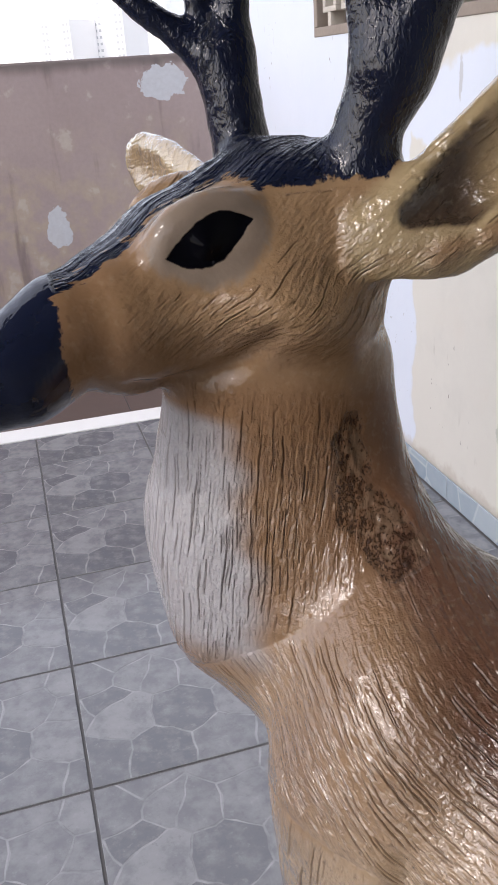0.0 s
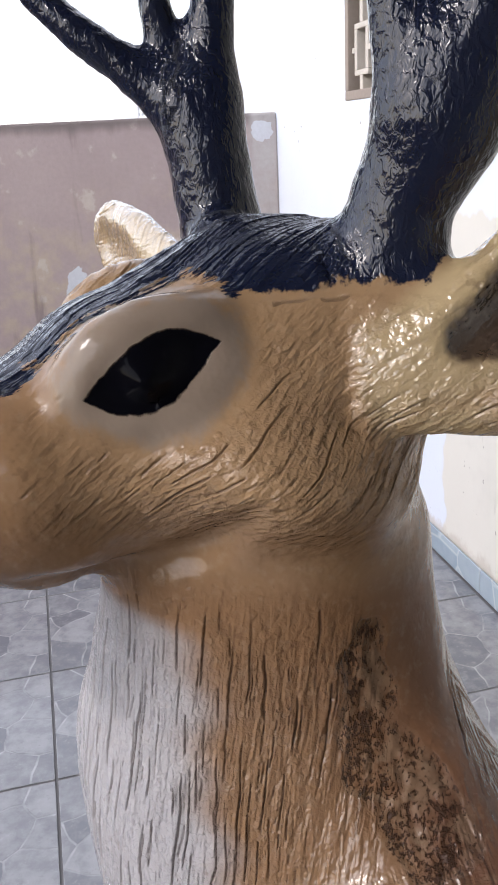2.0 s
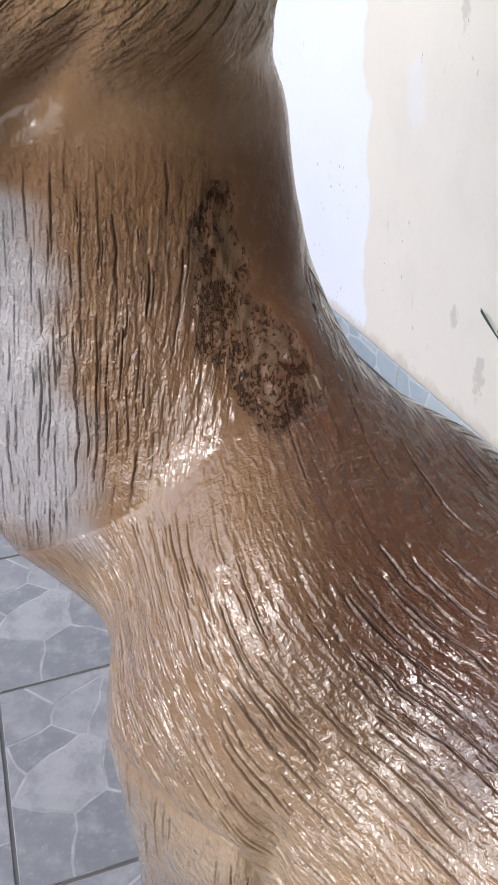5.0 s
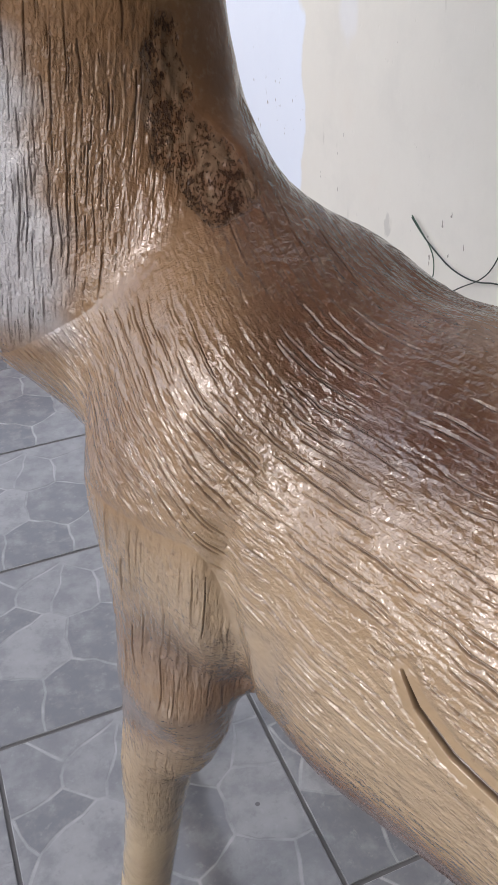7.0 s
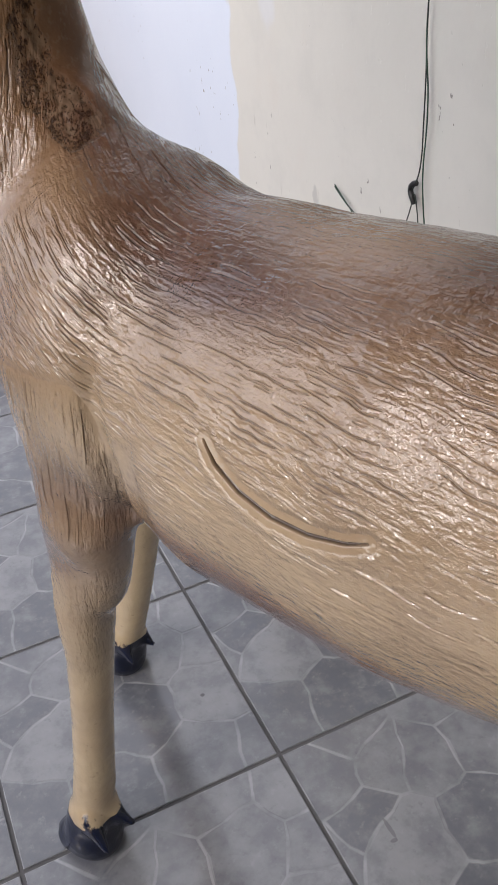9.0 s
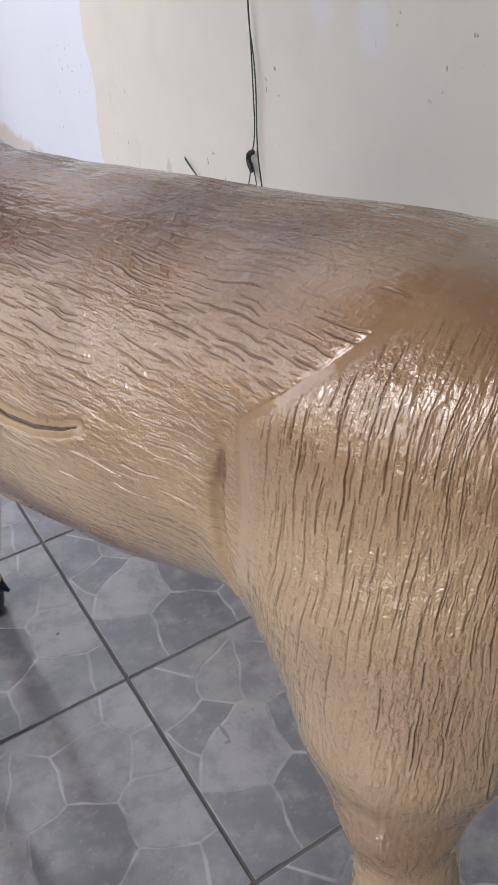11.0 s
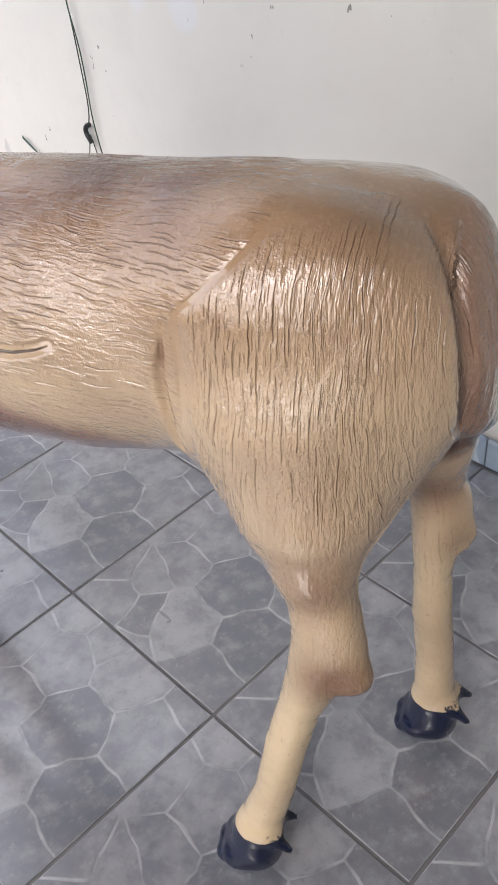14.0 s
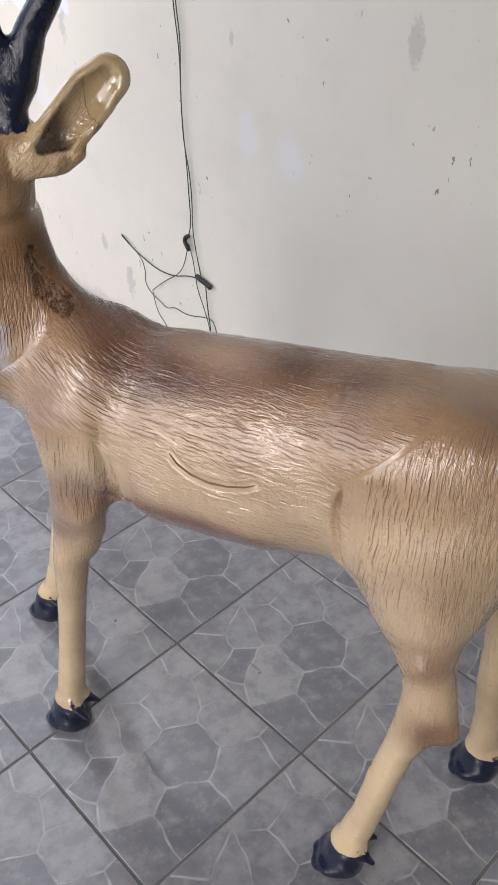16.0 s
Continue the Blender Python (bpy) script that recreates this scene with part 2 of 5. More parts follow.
def statue_material():
    """Airbrushed and varnished cement: brown and cream coat, carved hair strokes, black hooves, nose and antlers."""
    m = Nodes("varnished_painted_cement", 0.3)
    p = m.coords()
    coat = m.attr("coat")["Color"]
    flows = [m.split(m.attr(name)["Vector"]) for name in ("upright", "raked")]
    eye_d, ring_d, black_d = m.split(m.attr("fields")["Vector"])
    pits, hairy, dry = m.split(m.attr("relief")["Vector"])
    n_big, n_mid, n_fine = m.noise(p, 7.0, 4.0), m.noise(p, 28.0, 4.0), m.noise(p, 160.0, 3.0)
    # grain between the carved cuts: combed hair, and a skin of varnish that dried in worm-like wrinkles
    sparse = m.ramp(m.noise(p, 9.0, 2.0), 0.34, 0.58)
    cut_shade = m.attr("cut_shade")["Fac"]
    amp_all = m.math("MAXIMUM", flows[0][2], flows[1][2])
    h = 0.0
    for along, across, amp in flows:
        combed = m.noise(m.combine(m.math("MULTIPLY", across, 255.0), m.math("MULTIPLY", along, 55.0), 4.4), 1.0, 1.5, 0.5, 0.3)
        h = m.math("ADD", h, m.math("MULTIPLY", m.math("MULTIPLY", combed, m.math("MULTIPLY", m.math("MINIMUM", amp, 1.0), m.ramp(amp, 0.18, 0.5))), 0.0026))
    worm = m.noise(p, 300.0, 1.0, 0.5, 0.9)
    h = m.math("ADD", h, m.math("MULTIPLY", m.math("MULTIPLY", worm, m.math("MULTIPLY_ADD", sparse, 0.6, 0.4)), m.math("MULTIPLY_ADD", m.ramp(amp_all, 0.05, 0.9), 0.00075, 0.0)))
    lumps, beads = m.noise(p, 360.0, 1.5, 0.5, 0.7), m.ramp(m.noise(p, 120.0, 1.0), 0.60, 0.74)
    h = m.math("ADD", h, m.math("MULTIPLY", m.math("MULTIPLY", lumps, m.math("MULTIPLY_ADD", sparse, 0.6, 0.4)), m.math("MULTIPLY", m.ramp(amp_all, 0.12, 0.9), 0.0006)))
    h = m.math("ADD", h, m.math("MULTIPLY", n_mid, 0.0030))
    h = m.math("ADD", h, m.math("MULTIPLY", m.math("MULTIPLY", beads, sparse), m.math("MULTIPLY", m.ramp(amp_all, 0.08, 0.4), 0.0004)))
    slit = m.attr("slit")["Fac"]
    pit_n = m.noise(m.combine(m.split(p)[0], m.split(p)[1], m.math("MULTIPLY", m.split(p)[2], 0.5)), 430.0, 3.0, 0.72)
    clump = m.noise(p, 75.0, 3.0, 0.6)
    pit = m.math("MULTIPLY", m.ramp(m.math("ADD", pit_n, m.math("MULTIPLY", clump, 0.55)), 0.80, 0.90), m.ramp(pits, 0.15, 0.6))
    h = m.math("SUBTRACT", h, m.math("MULTIPLY", pit, 0.0022))
    px, py, pz = m.split(p)
    fray = m.noise(m.combine(px, py, m.math("MULTIPLY", pz, 0.6)), 75.0, 4.0, 0.65)
    hair = m.math("MULTIPLY", m.math("SUBTRACT", m.noise(m.combine(m.math("MULTIPLY", px, 45.0), m.math("MULTIPLY", py, 330.0), m.math("MULTIPLY", pz, 120.0)), 1.0, 3.0, 0.6), 0.46), m.math("MULTIPLY", m.math("MULTIPLY", m.ramp(pz, 1.285, 1.315), m.ramp(px, -0.225, -0.265)), 0.036))
    edge = m.math("ADD", m.math("ADD", black_d, m.math("MULTIPLY", hair, m.math("SUBTRACT", 1.0, hairy))), m.math("MULTIPLY_ADD", fray, 0.020, -0.010))
    black = m.ramp(edge, 0.0012, -0.0012)
    wrinkle = m.noise(m.combine(px, py, m.math("MULTIPLY", pz, 0.6)), 290.0, 2.0, 0.5, 0.8)
    h = m.math("MULTIPLY", h, m.math("MULTIPLY_ADD", m.math("MULTIPLY", black, hairy), -0.70, 1.0))
    h = m.math("ADD", h, m.math("MULTIPLY", m.math("MULTIPLY", black, hairy), m.math("MULTIPLY", wrinkle, 0.0012)))
    eye = m.ramp(m.math("ADD", eye_d, m.math("MULTIPLY_ADD", fray, 0.006, -0.003)), 0.0006, -0.0006)
    h = m.math("MULTIPLY", h, m.math("SUBTRACT", 1.0, eye))
    m.bump(h, 1.0, 1.0)
    gloss_n = m.add("ShaderNodeBump", Strength=1.0, Distance=1.0, Height=m.math("MULTIPLY", h, 0.75))
    m.put(m.bsdf.inputs["Coat Normal"], gloss_n.outputs[0])
    # paint
    col = m.mix(m.math("MULTIPLY", m.ramp(n_big, 0.40, 0.75), 0.55), coat, m.mix(0.55, coat, (0.150, 0.085, 0.055)))
    col = m.mix(m.math("MULTIPLY", m.ramp(n_fine, 0.50, 0.75), 0.10), col, (0.50, 0.42, 0.31))
    col = m.mix(m.math("MULTIPLY", m.ramp(m.noise(p, 90.0, 3.0), 0.66, 0.72), 0.30), col, (0.12, 0.070, 0.042))
    # shade inside the hair cuts painted on, browner where they go deeper
    col = m.mix(m.math("MULTIPLY", cut_shade, 0.64), col, (0.075, 0.042, 0.027))
    col = m.mix(m.math("MULTIPLY", pits, m.ramp(clump, 0.40, 0.56, 0.35, 0.0)), col, (0.25, 0.185, 0.125))
    col = m.mix(m.math("MULTIPLY", pit, 0.85), col, (0.045, 0.024, 0.016))
    # the flank cut's inner shade, put into the colour as near black
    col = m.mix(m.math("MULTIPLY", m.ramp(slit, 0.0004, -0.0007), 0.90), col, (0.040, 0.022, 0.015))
    ring = m.ramp(m.math("ADD", ring_d, m.math("MULTIPLY_ADD", fray, 0.018, -0.009)), 0.004, -0.004)
    col = m.mix(m.math("MULTIPLY", ring, 0.88), col, m.mix(n_mid, (0.20, 0.155, 0.122), (0.32, 0.265, 0.215)))
    col = m.mix(black, col, m.mix(n_mid, (0.005, 0.008, 0.021), (0.009, 0.013, 0.035)))
    col = m.mix(eye, col, (0.003, 0.003, 0.005))
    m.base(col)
    dry = m.math("MULTIPLY", dry, m.math("SUBTRACT", 1.0, black))
    sheen = m.ramp(n_mid, 0.3, 0.7, 0.13, 0.22)
    sheen = m.math("ADD", sheen, m.math("MULTIPLY", dry, 0.04))
    sheen = m.math("MULTIPLY_ADD", pits, 0.30, sheen)
    m.rough(m.math("MULTIPLY", sheen, m.math("MULTIPLY_ADD", eye, -0.70, 1.0)))
    m.put(m.bsdf.inputs["Specular IOR Level"], m.math("MULTIPLY_ADD", m.math("MAXIMUM", m.math("MULTIPLY", eye, 0.95), m.math("MAXIMUM", m.math("MULTIPLY", black, 0.75), m.math("MAXIMUM", m.math("MULTIPLY", dry, 0.75), pits))), -0.28, 0.32))
    m.put(m.bsdf.inputs["Coat Weight"], m.math("MULTIPLY", m.math("SUBTRACT", 1.0, m.math("MAXIMUM", eye, m.math("MAXIMUM", m.math("MULTIPLY", black, 0.5), m.math("MAXIMUM", m.math("MULTIPLY", pits, 0.9), m.math("MULTIPLY", dry, 0.95))))), 0.95))
    m.bsdf.inputs["Coat Roughness"].default_value = 0.05
    m.bsdf.inputs["Coat IOR"].default_value = 1.70
    return m.mat


TILE, SKIRT = tile_material(), skirting_material()
HOUSE, DIRTY, STATUE = house_wall_material(), dirty_wall_material(), statue_material()
GROUT = plain("dark_grout", (0.12, 0.117, 0.12), 0.85, 90.0, 0.4)
SILL = plain("white_sill", (0.80, 0.80, 0.79), 0.5, 60.0, 0.08)
BROWN_TILE = plain("brown_yard_tile", (0.115, 0.082, 0.072), 0.45, 25.0, 0.35)
CEMENT = plain("brown_cement_block", (0.31, 0.26, 0.22), 0.85, 60.0, 0.35, 0.001)
PALE_CEMENT = plain("pale_cement_bar", (0.56, 0.52, 0.46), 0.8, 60.0, 0.3, 0.001)
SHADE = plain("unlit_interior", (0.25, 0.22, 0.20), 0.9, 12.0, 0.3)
EARTH = plain("bare_yard_ground", (0.26, 0.23, 0.20), 0.95, 3.0, 0.35, 0.004)
SLAB = plain("grey_cement_render", (0.30, 0.29, 0.28), 0.9, 5.0, 0.25)
TOWER = plain("sunlit_white_facade", (0.93, 0.93, 0.93), 0.9, 0.2, 0.04)
TOWER_PANE = plain("hazy_window", (0.60, 0.61, 0.63), 0.5, 1.0, 0.1)
CABLE = plain("green_black_cable", (0.016, 0.028, 0.022), 0.4, 200.0, 0.4)
GREEN = plain("green_cable", (0.014, 0.060, 0.032), 0.4, 200.0, 0.3)
TAPE = plain("black_tape", (0.012, 0.012, 0.013), 0.45, 80.0, 0.4)


# ---- mesh helpers ----
def mesh_of(name, bm, mat):
    me = bpy.data.meshes.new(name)
    bm.to_mesh(me)
    bm.free()
    me.materials.append(mat)
    return me


def part(name, bm, mat, parent=None, label=""):
    ob = new(name, mesh_of(name, bm, mat))
    ob.parent = parent
    return tagged(ob, label)


def box(lo, hi, bevel=0.0, bm=None):
    bm = bm or bmesh.new()
    size = [b - a for a, b in zip(lo, hi)]
    mid = [(a + b) / 2 for a, b in zip(lo, hi)]
    made = bmesh.ops.create_cube(bm, size=1.0, matrix=Matrix.LocRotScale(mid, None, size))
    if bevel:
        edges = list({e for v in made["verts"] for e in v.link_edges})
        bmesh.ops.bevel(bm, geom=edges, offset=bevel, segments=2, affect="EDGES", profile=0.6)
    return bm


def cord(name, points, radius, mat, parent=None, label=""):
    """A smooth round cable through the points."""
    c = bpy.data.curves.new(name, "CURVE")
    c.dimensions, c.bevel_depth, c.bevel_resolution, c.use_fill_caps = "3D", radius, 2, True
    s = c.splines.new("NURBS")
    s.points.add(len(points) - 1)
    for q, co in zip(s.points, points):
        q.co = (*co, 1.0)
    s.use_endpoint_u, s.order_u = True, 3
    c.materials.append(mat)
    ob = new(name, c)
    ob.parent = parent
    return tagged(ob, label)


# ---- ground, walls ----
T = 0.45
TOWERS = ((46, 470, 19, 9, (-0.42, -0.30, 0.30, 0.42), -48), (72, 470, 19, 14, (-0.42, -0.28, 0.28, 0.42), -48))
WALL_X = 0.918
YARD_Y = 4.02
ground = tagged(part("ground", box((-900, -900, -0.60), (900, 900, -0.30)), EARTH), "bare earthen ground under and around the patio", "ground", kind="structure")
bed = tagged(part("floor", box((-3.20, -3.15, -0.30), (0.93, 3.0, -0.0028)), GROUT), "patio floor of grey flagstone-print tiles with dark joints", "floor", kind="structure")
sill = tagged(part("door_sill", box((-3.2, 3.0, -0.30), (WALL_X, 3.135, 0.004), 0.003), SILL), "bright white painted sill strip at the patio's edge", "sill", kind="structure")
yard = tagged(part("yard_floor", box((-3.2, 3.135, -0.30), (WALL_X, YARD_Y, -0.012)), GROUT), "dark brown tiled strip before the weathered wall", "floor", kind="structure")


def wall_right():
    """The house wall, with a through opening for the vent blocks."""
    y0, y1, z0, z1 = 1.22, 3.02, 1.53, 1.95
    bm = bmesh.new()
    for lo, hi in (((WALL_X, -3.2, -0.3), (WALL_X + 0.15, y0, 2.9)), ((WALL_X, y1, -0.3), (WALL_X + 0.15, 6.0, 2.9)),
                   ((WALL_X, y0, -0.3), (WALL_X + 0.15, y1, z0)), ((WALL_X, y0, z1), (WALL_X + 0.15, y1, 2.9))):
        box(lo, hi, 0, bm)
    bmesh.ops.remove_doubles(bm, verts=bm.verts, dist=1e-5)
    return tagged(part("wall_east", bm, HOUSE), "patched plaster house wall, warm grey repair beside white paint", "wall", kind="structure")


house = wall_right()
tagged(part("wall_north", box((-3.4, YARD_Y, -0.3), (WALL_X, YARD_Y + 0.16, 1.525), 0.012), DIRTY), "low weathered reddish brown wall with peeling patches", "wall", kind="structure")
# ceiling, west and south sides are out of view, sized to trim the daylight
tagged(part("ceiling", box((-1.85, -3.45, 2.78), (WALL_X + 0.15, 0.70, 2.90)), SLAB), "plain grey slab roofing the patio", "ceiling", kind="structure")
tagged(part("wall_west", box((-3.4, -3.3, -0.3), (-3.2, YARD_Y, 1.15)), DIRTY), "low weathered wall added out of view to close the patio", "wall", kind="structure")
tagged(part("wall_south", box((-3.4, -3.45, -0.3), (WALL_X + 0.15, -3.2, 2.9)), SLAB), "plain grey wall closing the patio", "wall", kind="structure")


def far_tower(x, y, wide, floors, columns, turn):
    """A pale block of flats far behind the wall."""
    house_ob = new("apartment_building")
    tagged(house_ob, "distant pale block of flats with rows of small windows", "building", "blocks of flats far off")
    part("wall", box((-wide / 2, -wide / 2, 0), (wide / 2, wide / 2, floors * 3.0 + 1.0)), TOWER, house_ob)
    pane = mesh_of("window", box((-0.7, -0.06, 0), (0.7, 0.06, 1.2)), TOWER_PANE)
    for c in columns:
        for k in range(floors):
            ob = new("window", pane)
            ob.parent = house_ob
            ob.location = (c * wide, -wide / 2 - 0.02, 1.2 + k * 3.0)
    house_ob.matrix_world = pose(x, y, -0.3, 0, 0, turn)


for tower in TOWERS:
    far_tower(*tower)


# ---- the deer statue: one carved and painted body, modelled as a blended solid ----
FWD, SIDE = np.array([-0.480, 0.877]) / math.hypot(0.480, 0.877), None
SIDE = np.array([-FWD[1], FWD[0]])
ORG = np.array([0.06, -0.36])


def at(f, l, z, r):
    """A knot of the body: ahead, to the statue's left, height, thickness."""
    return (*(ORG + f * FWD + l * SIDE), z, r)


class Solid:
    """A signed distance grid into which rounded shapes are blended."""

    def __init__(self, lo, hi, step):
        self.lo, self.step = np.array(lo), step
        self.size = np.ceil((np.array(hi) - self.lo) / step).astype(int) + 1
        self.d = np.full(self.size, 0.2, np.float32)

    def block(self, lo, hi):
        a = np.clip(np.floor((np.array(lo) - self.lo) / self.step).astype(int), 0, self.size)
        b = np.clip(np.ceil((np.array(hi) - self.lo) / self.step).astype(int) + 1, 0, self.size)
        g = [np.float32(self.lo[n] + self.step * np.arange(a[n], b[n])) for n in range(3)]
        return tuple(slice(i, j) for i, j in zip(a, b)), np.stack(np.meshgrid(*g, indexing="ij"), -1)

    def blend(self, shape, k=0.03, cut=False):
        """Adds (or cuts away) a shape, with a fillet about k wide."""
        where, p = self.block(shape.lo - k - 0.03, shape.hi + k + 0.03)
        old, d = self.d[where], shape(p)
        if cut:
            old, d = -old, d
        h = np.clip(0.5 + 0.5 * (d - old) / k, 0, 1)
        res = d * (1 - h) + old * h - k * h * (1 - h)
        self.d[where] = -res if cut else res

    def snap(self, q, sink=0.0):
        """The nearest place on the surface to q, or a little under it."""
        q = np.array(q, float)
        for _ in range(12):
            c = np.clip(np.rint((q - self.lo) / self.step).astype(int), 1, self.size - 2)
            n = np.array([self.d[tuple(c + e)] - self.d[tuple(c - e)] for e in np.eye(3, dtype=int)])
            n /= np.linalg.norm(n) + 1e-9
            near = self.d[tuple(c)] + (q - self.lo - c * self.step) @ n
            q = q - np.clip(near + sink, -0.02, 0.02) * n
        return q

    def groove(self, knots, sink=0.0, lift=0.0):
        """A chain that follows the surface."""
        return Limb([(*(self.snap(k[:3], sink) + (0, 0, lift)), k[3]) for k in knots])

    def soften(self, lo, hi, rounds, edge=0.06):
        """Rounds off the joins inside a box, fading out towards its sides."""
        where, p = self.block(lo, hi)
        old = self.d[where]
        new_d = old.copy()
        for _ in range(rounds):
            for axis in range(3):
                q = np.moveaxis(new_d, axis, 0)
                q[1:-1] = 0.25 * q[:-2] + 0.5 * q[1:-1] + 0.25 * q[2:]
        inside = np.minimum(p - np.float32(lo), np.float32(hi) - p).min(-1)
        w = np.clip(inside / edge, 0, 1)
        self.d[where] = old * (1 - w) + (new_d - 0.0006) * w

    def mesh(self):
        """The surface, by naive surface nets."""
        d = self.d
        s = d < 0
        n = np.array(d.shape) - 1
        count = np.zeros(n, np.int8)
        corners = [(i, j, k) for i in (0, 1) for j in (0, 1) for k in (0, 1)]
        sub = lambda arr, c: arr[c[0]:c[0] + n[0], c[1]:c[1] + n[1], c[2]:c[2] + n[2]]
        for c in corners:
            count += sub(s, c)
        mixed = (count > 0) & (count < 8)
        ids = np.full(n, -1, np.int64)
        cells = np.argwhere(mixed)
        ids[mixed] = np.arange(len(cells))
        total, hits = np.zeros((len(cells), 3)), np.zeros(len(cells))
        for axis in range(3):
            for c in corners:
                if c[axis]:
                    continue
                e = list(c)
                e[axis] = 1
                a = d[tuple((cells + c).T)].astype(float)
                b = d[tuple((cells + e).T)].astype(float)
                cross = (a < 0) != (b < 0)
                t = np.where(cross, a / np.where(cross, a - b, 1.0), 0.0)
                q = np.tile(np.array(c, float), (len(cells), 1))
                q[:, axis] = t
                total[cross] += q[cross]
                hits[cross] += 1
        verts = (cells + total / hits[:, None]) * self.step + self.lo
        faces = []
        for axis in range(3):
            o1, o2 = [(1, 2), (2, 0), (0, 1)][axis]
            shift = np.zeros(3, int)
            shift[axis] = 1
            cut = [slice(1, -1)] * 3
            cut[axis] = slice(0, -1)
            nxt = list(cut)
            nxt[axis] = slice(1, None)
            inner = s[tuple(cut)]
            ch = np.argwhere(inner != s[tuple(nxt)])
            base = ch + 1
            base[:, axis] -= 1
            start = inner[tuple(ch.T)]
            e1, e2 = np.zeros(3, int), np.zeros(3, int)
            e1[o1], e2[o2] = 1, 1
            quad = np.stack([ids[tuple((base - o).T)] for o in (e1 * 0, e1, e1 + e2, e2)], 1)
            quad[~start] = quad[~start][:, ::-1]
            faces.append(quad)
        return verts, np.concatenate(faces)


class Limb:
    """A chain of round cones through knots (x, y, z, r), squashed along an axis."""

    def __init__(self, knots, axis=(0, 0, 1), squash=1.0):
        self.k = np.array(knots, float)
        self.axis, self.squash = np.array(axis, float) / np.linalg.norm(axis), squash
        pad = self.k[:, 3:] * max(1.0, 1 / squash)
        self.lo, self.hi = (self.k[:, :3] - pad).min(0), (self.k[:, :3] + pad).max(0)

    def __call__(self, p):
        best = None
        ax = self.axis.astype(np.float32)
        for a, b in zip(self.k[:-1], self.k[1:]):
            ab = (b[:3] - a[:3]).astype(np.float32)
            t = np.clip(((p - a[:3].astype(np.float32)) @ ab) / max(float(ab @ ab), 1e-9), 0, 1)
            q = p - a[:3].astype(np.float32) - t[..., None] * ab
            q = q + ((self.squash - 1) * (q @ ax))[..., None] * ax
            d = np.sqrt((q * q).sum(-1)) - (a[3] + (b[3] - a[3]) * t)
            best = d if best is None else np.minimum(best, d)
        return best


class Egg:
    """An ellipsoid with its own axes."""

    def __init__(self, centre, radii, u=(1, 0, 0), w=(0, 0, 1)):
        u = np.array(u, float) / np.linalg.norm(u)
        w = np.array(w, float) - u * np.dot(w, u)
        w /= np.linalg.norm(w)
        self.c, self.r = np.array(centre, float), np.array(radii, float)
        self.m = np.stack([u, np.cross(w, u), w], 1)
        reach = self.r.max()
        self.lo, self.hi = self.c - reach, self.c + reach

    def __call__(self, p):
        q = ((p - self.c.astype(np.float32)) @ self.m.astype(np.float32)) / self.r.astype(np.float32)
        n = np.sqrt((q * q).sum(-1)) + 1e-6
        g = np.sqrt(((q / self.r.astype(np.float32)) ** 2).sum(-1)) + 1e-6
        return n * (n - 1.0) / g


F3, L3 = (*FWD, 0.0), (*SIDE, 0.0)

# antlers: beam and tines, near and far side of the head
ANTLERS = [
    (Limb([(-0.164, 0.046, 1.355, 0.0272), (-0.156, 0.043, 1.396, 0.0257), (-0.141, 0.034, 1.429, 0.0296), (-0.129, 0.029, 1.462, 0.0281), (-0.113, 0.019, 1.501, 0.0238), (-0.090, -0.003, 1.544, 0.0216), (-0.073, -0.020, 1.630, 0.0171), (-0.079, -0.030, 1.720, 0.0077)]), 0.02),
    (Limb([(-0.154, 0.036, 1.439, 0.0148), (-0.161, 0.038, 1.469, 0.0133), (-0.164, 0.039, 1.500, 0.0121), (-0.167, 0.045, 1.570, 0.0108), (-0.176, 0.050, 1.630, 0.0039)]), 0.02),
    (Limb([(-0.219, 0.149, 1.356, 0.0256), (-0.226, 0.152, 1.397, 0.0241), (-0.228, 0.155, 1.421, 0.0234), (-0.225, 0.157, 1.450, 0.0198), (-0.222, 0.158, 1.475, 0.0136), (-0.219, 0.160, 1.500, 0.0124), (-0.214, 0.170, 1.600, 0.0119), (-0.220, 0.180, 1.690, 0.0050)]), 0.02),
    (Limb([(-0.242, 0.161, 1.440, 0.0121), (-0.271, 0.171, 1.470, 0.0114), (-0.293, 0.177, 1.486, 0.0105), (-0.312, 0.184, 1.504, 0.0081), (-0.345, 0.192, 1.540, 0.0035)]), 0.02),
    (Limb([(-0.238, 0.162, 1.450, 0.0129), (-0.244, 0.168, 1.471, 0.0082), (-0.250, 0.170, 1.498, 0.0093), (-0.252, 0.174, 1.569, 0.0042)]), 0.015),
]


def hoof(x, y, toe):
    """A cloven hoof with its toe's direction, and two dew claws behind."""
    c, s = math.cos(radians(toe)), math.sin(radians(toe))
    put = lambda a, b, z, r: (x + a * c - b * s, y + a * s + b * c, z, r)
    claws = [Limb([put(-0.012, 0.015, 0.046, 0.030), put(0.020, 0.018, 0.022, 0.027), put(0.040, 0.015, 0.010, 0.018)]),
             Limb([put(-0.012, -0.015, 0.046, 0.030), put(0.020, -0.018, 0.022, 0.027), put(0.040, -0.015, 0.010, 0.018)]),
             Limb([put(-0.014, 0, 0.082, 0.032), put(-0.010, 0, 0.024, 0.042)])]
    dews = [Limb([put(-0.030, 0.018, 0.098, 0.013), put(-0.068, 0.027, 0.068, 0.006)]),
            Limb([put(-0.030, -0.018, 0.098, 0.013), put(-0.068, -0.027, 0.068, 0.006)])]
    return claws, dews


HOOVES = [hoof(*place) for place in ((-0.330, 0.004, 118), (-0.176, 0.330, 115), (-0.124, -0.678, 125), (0.252, -0.752, 118))]

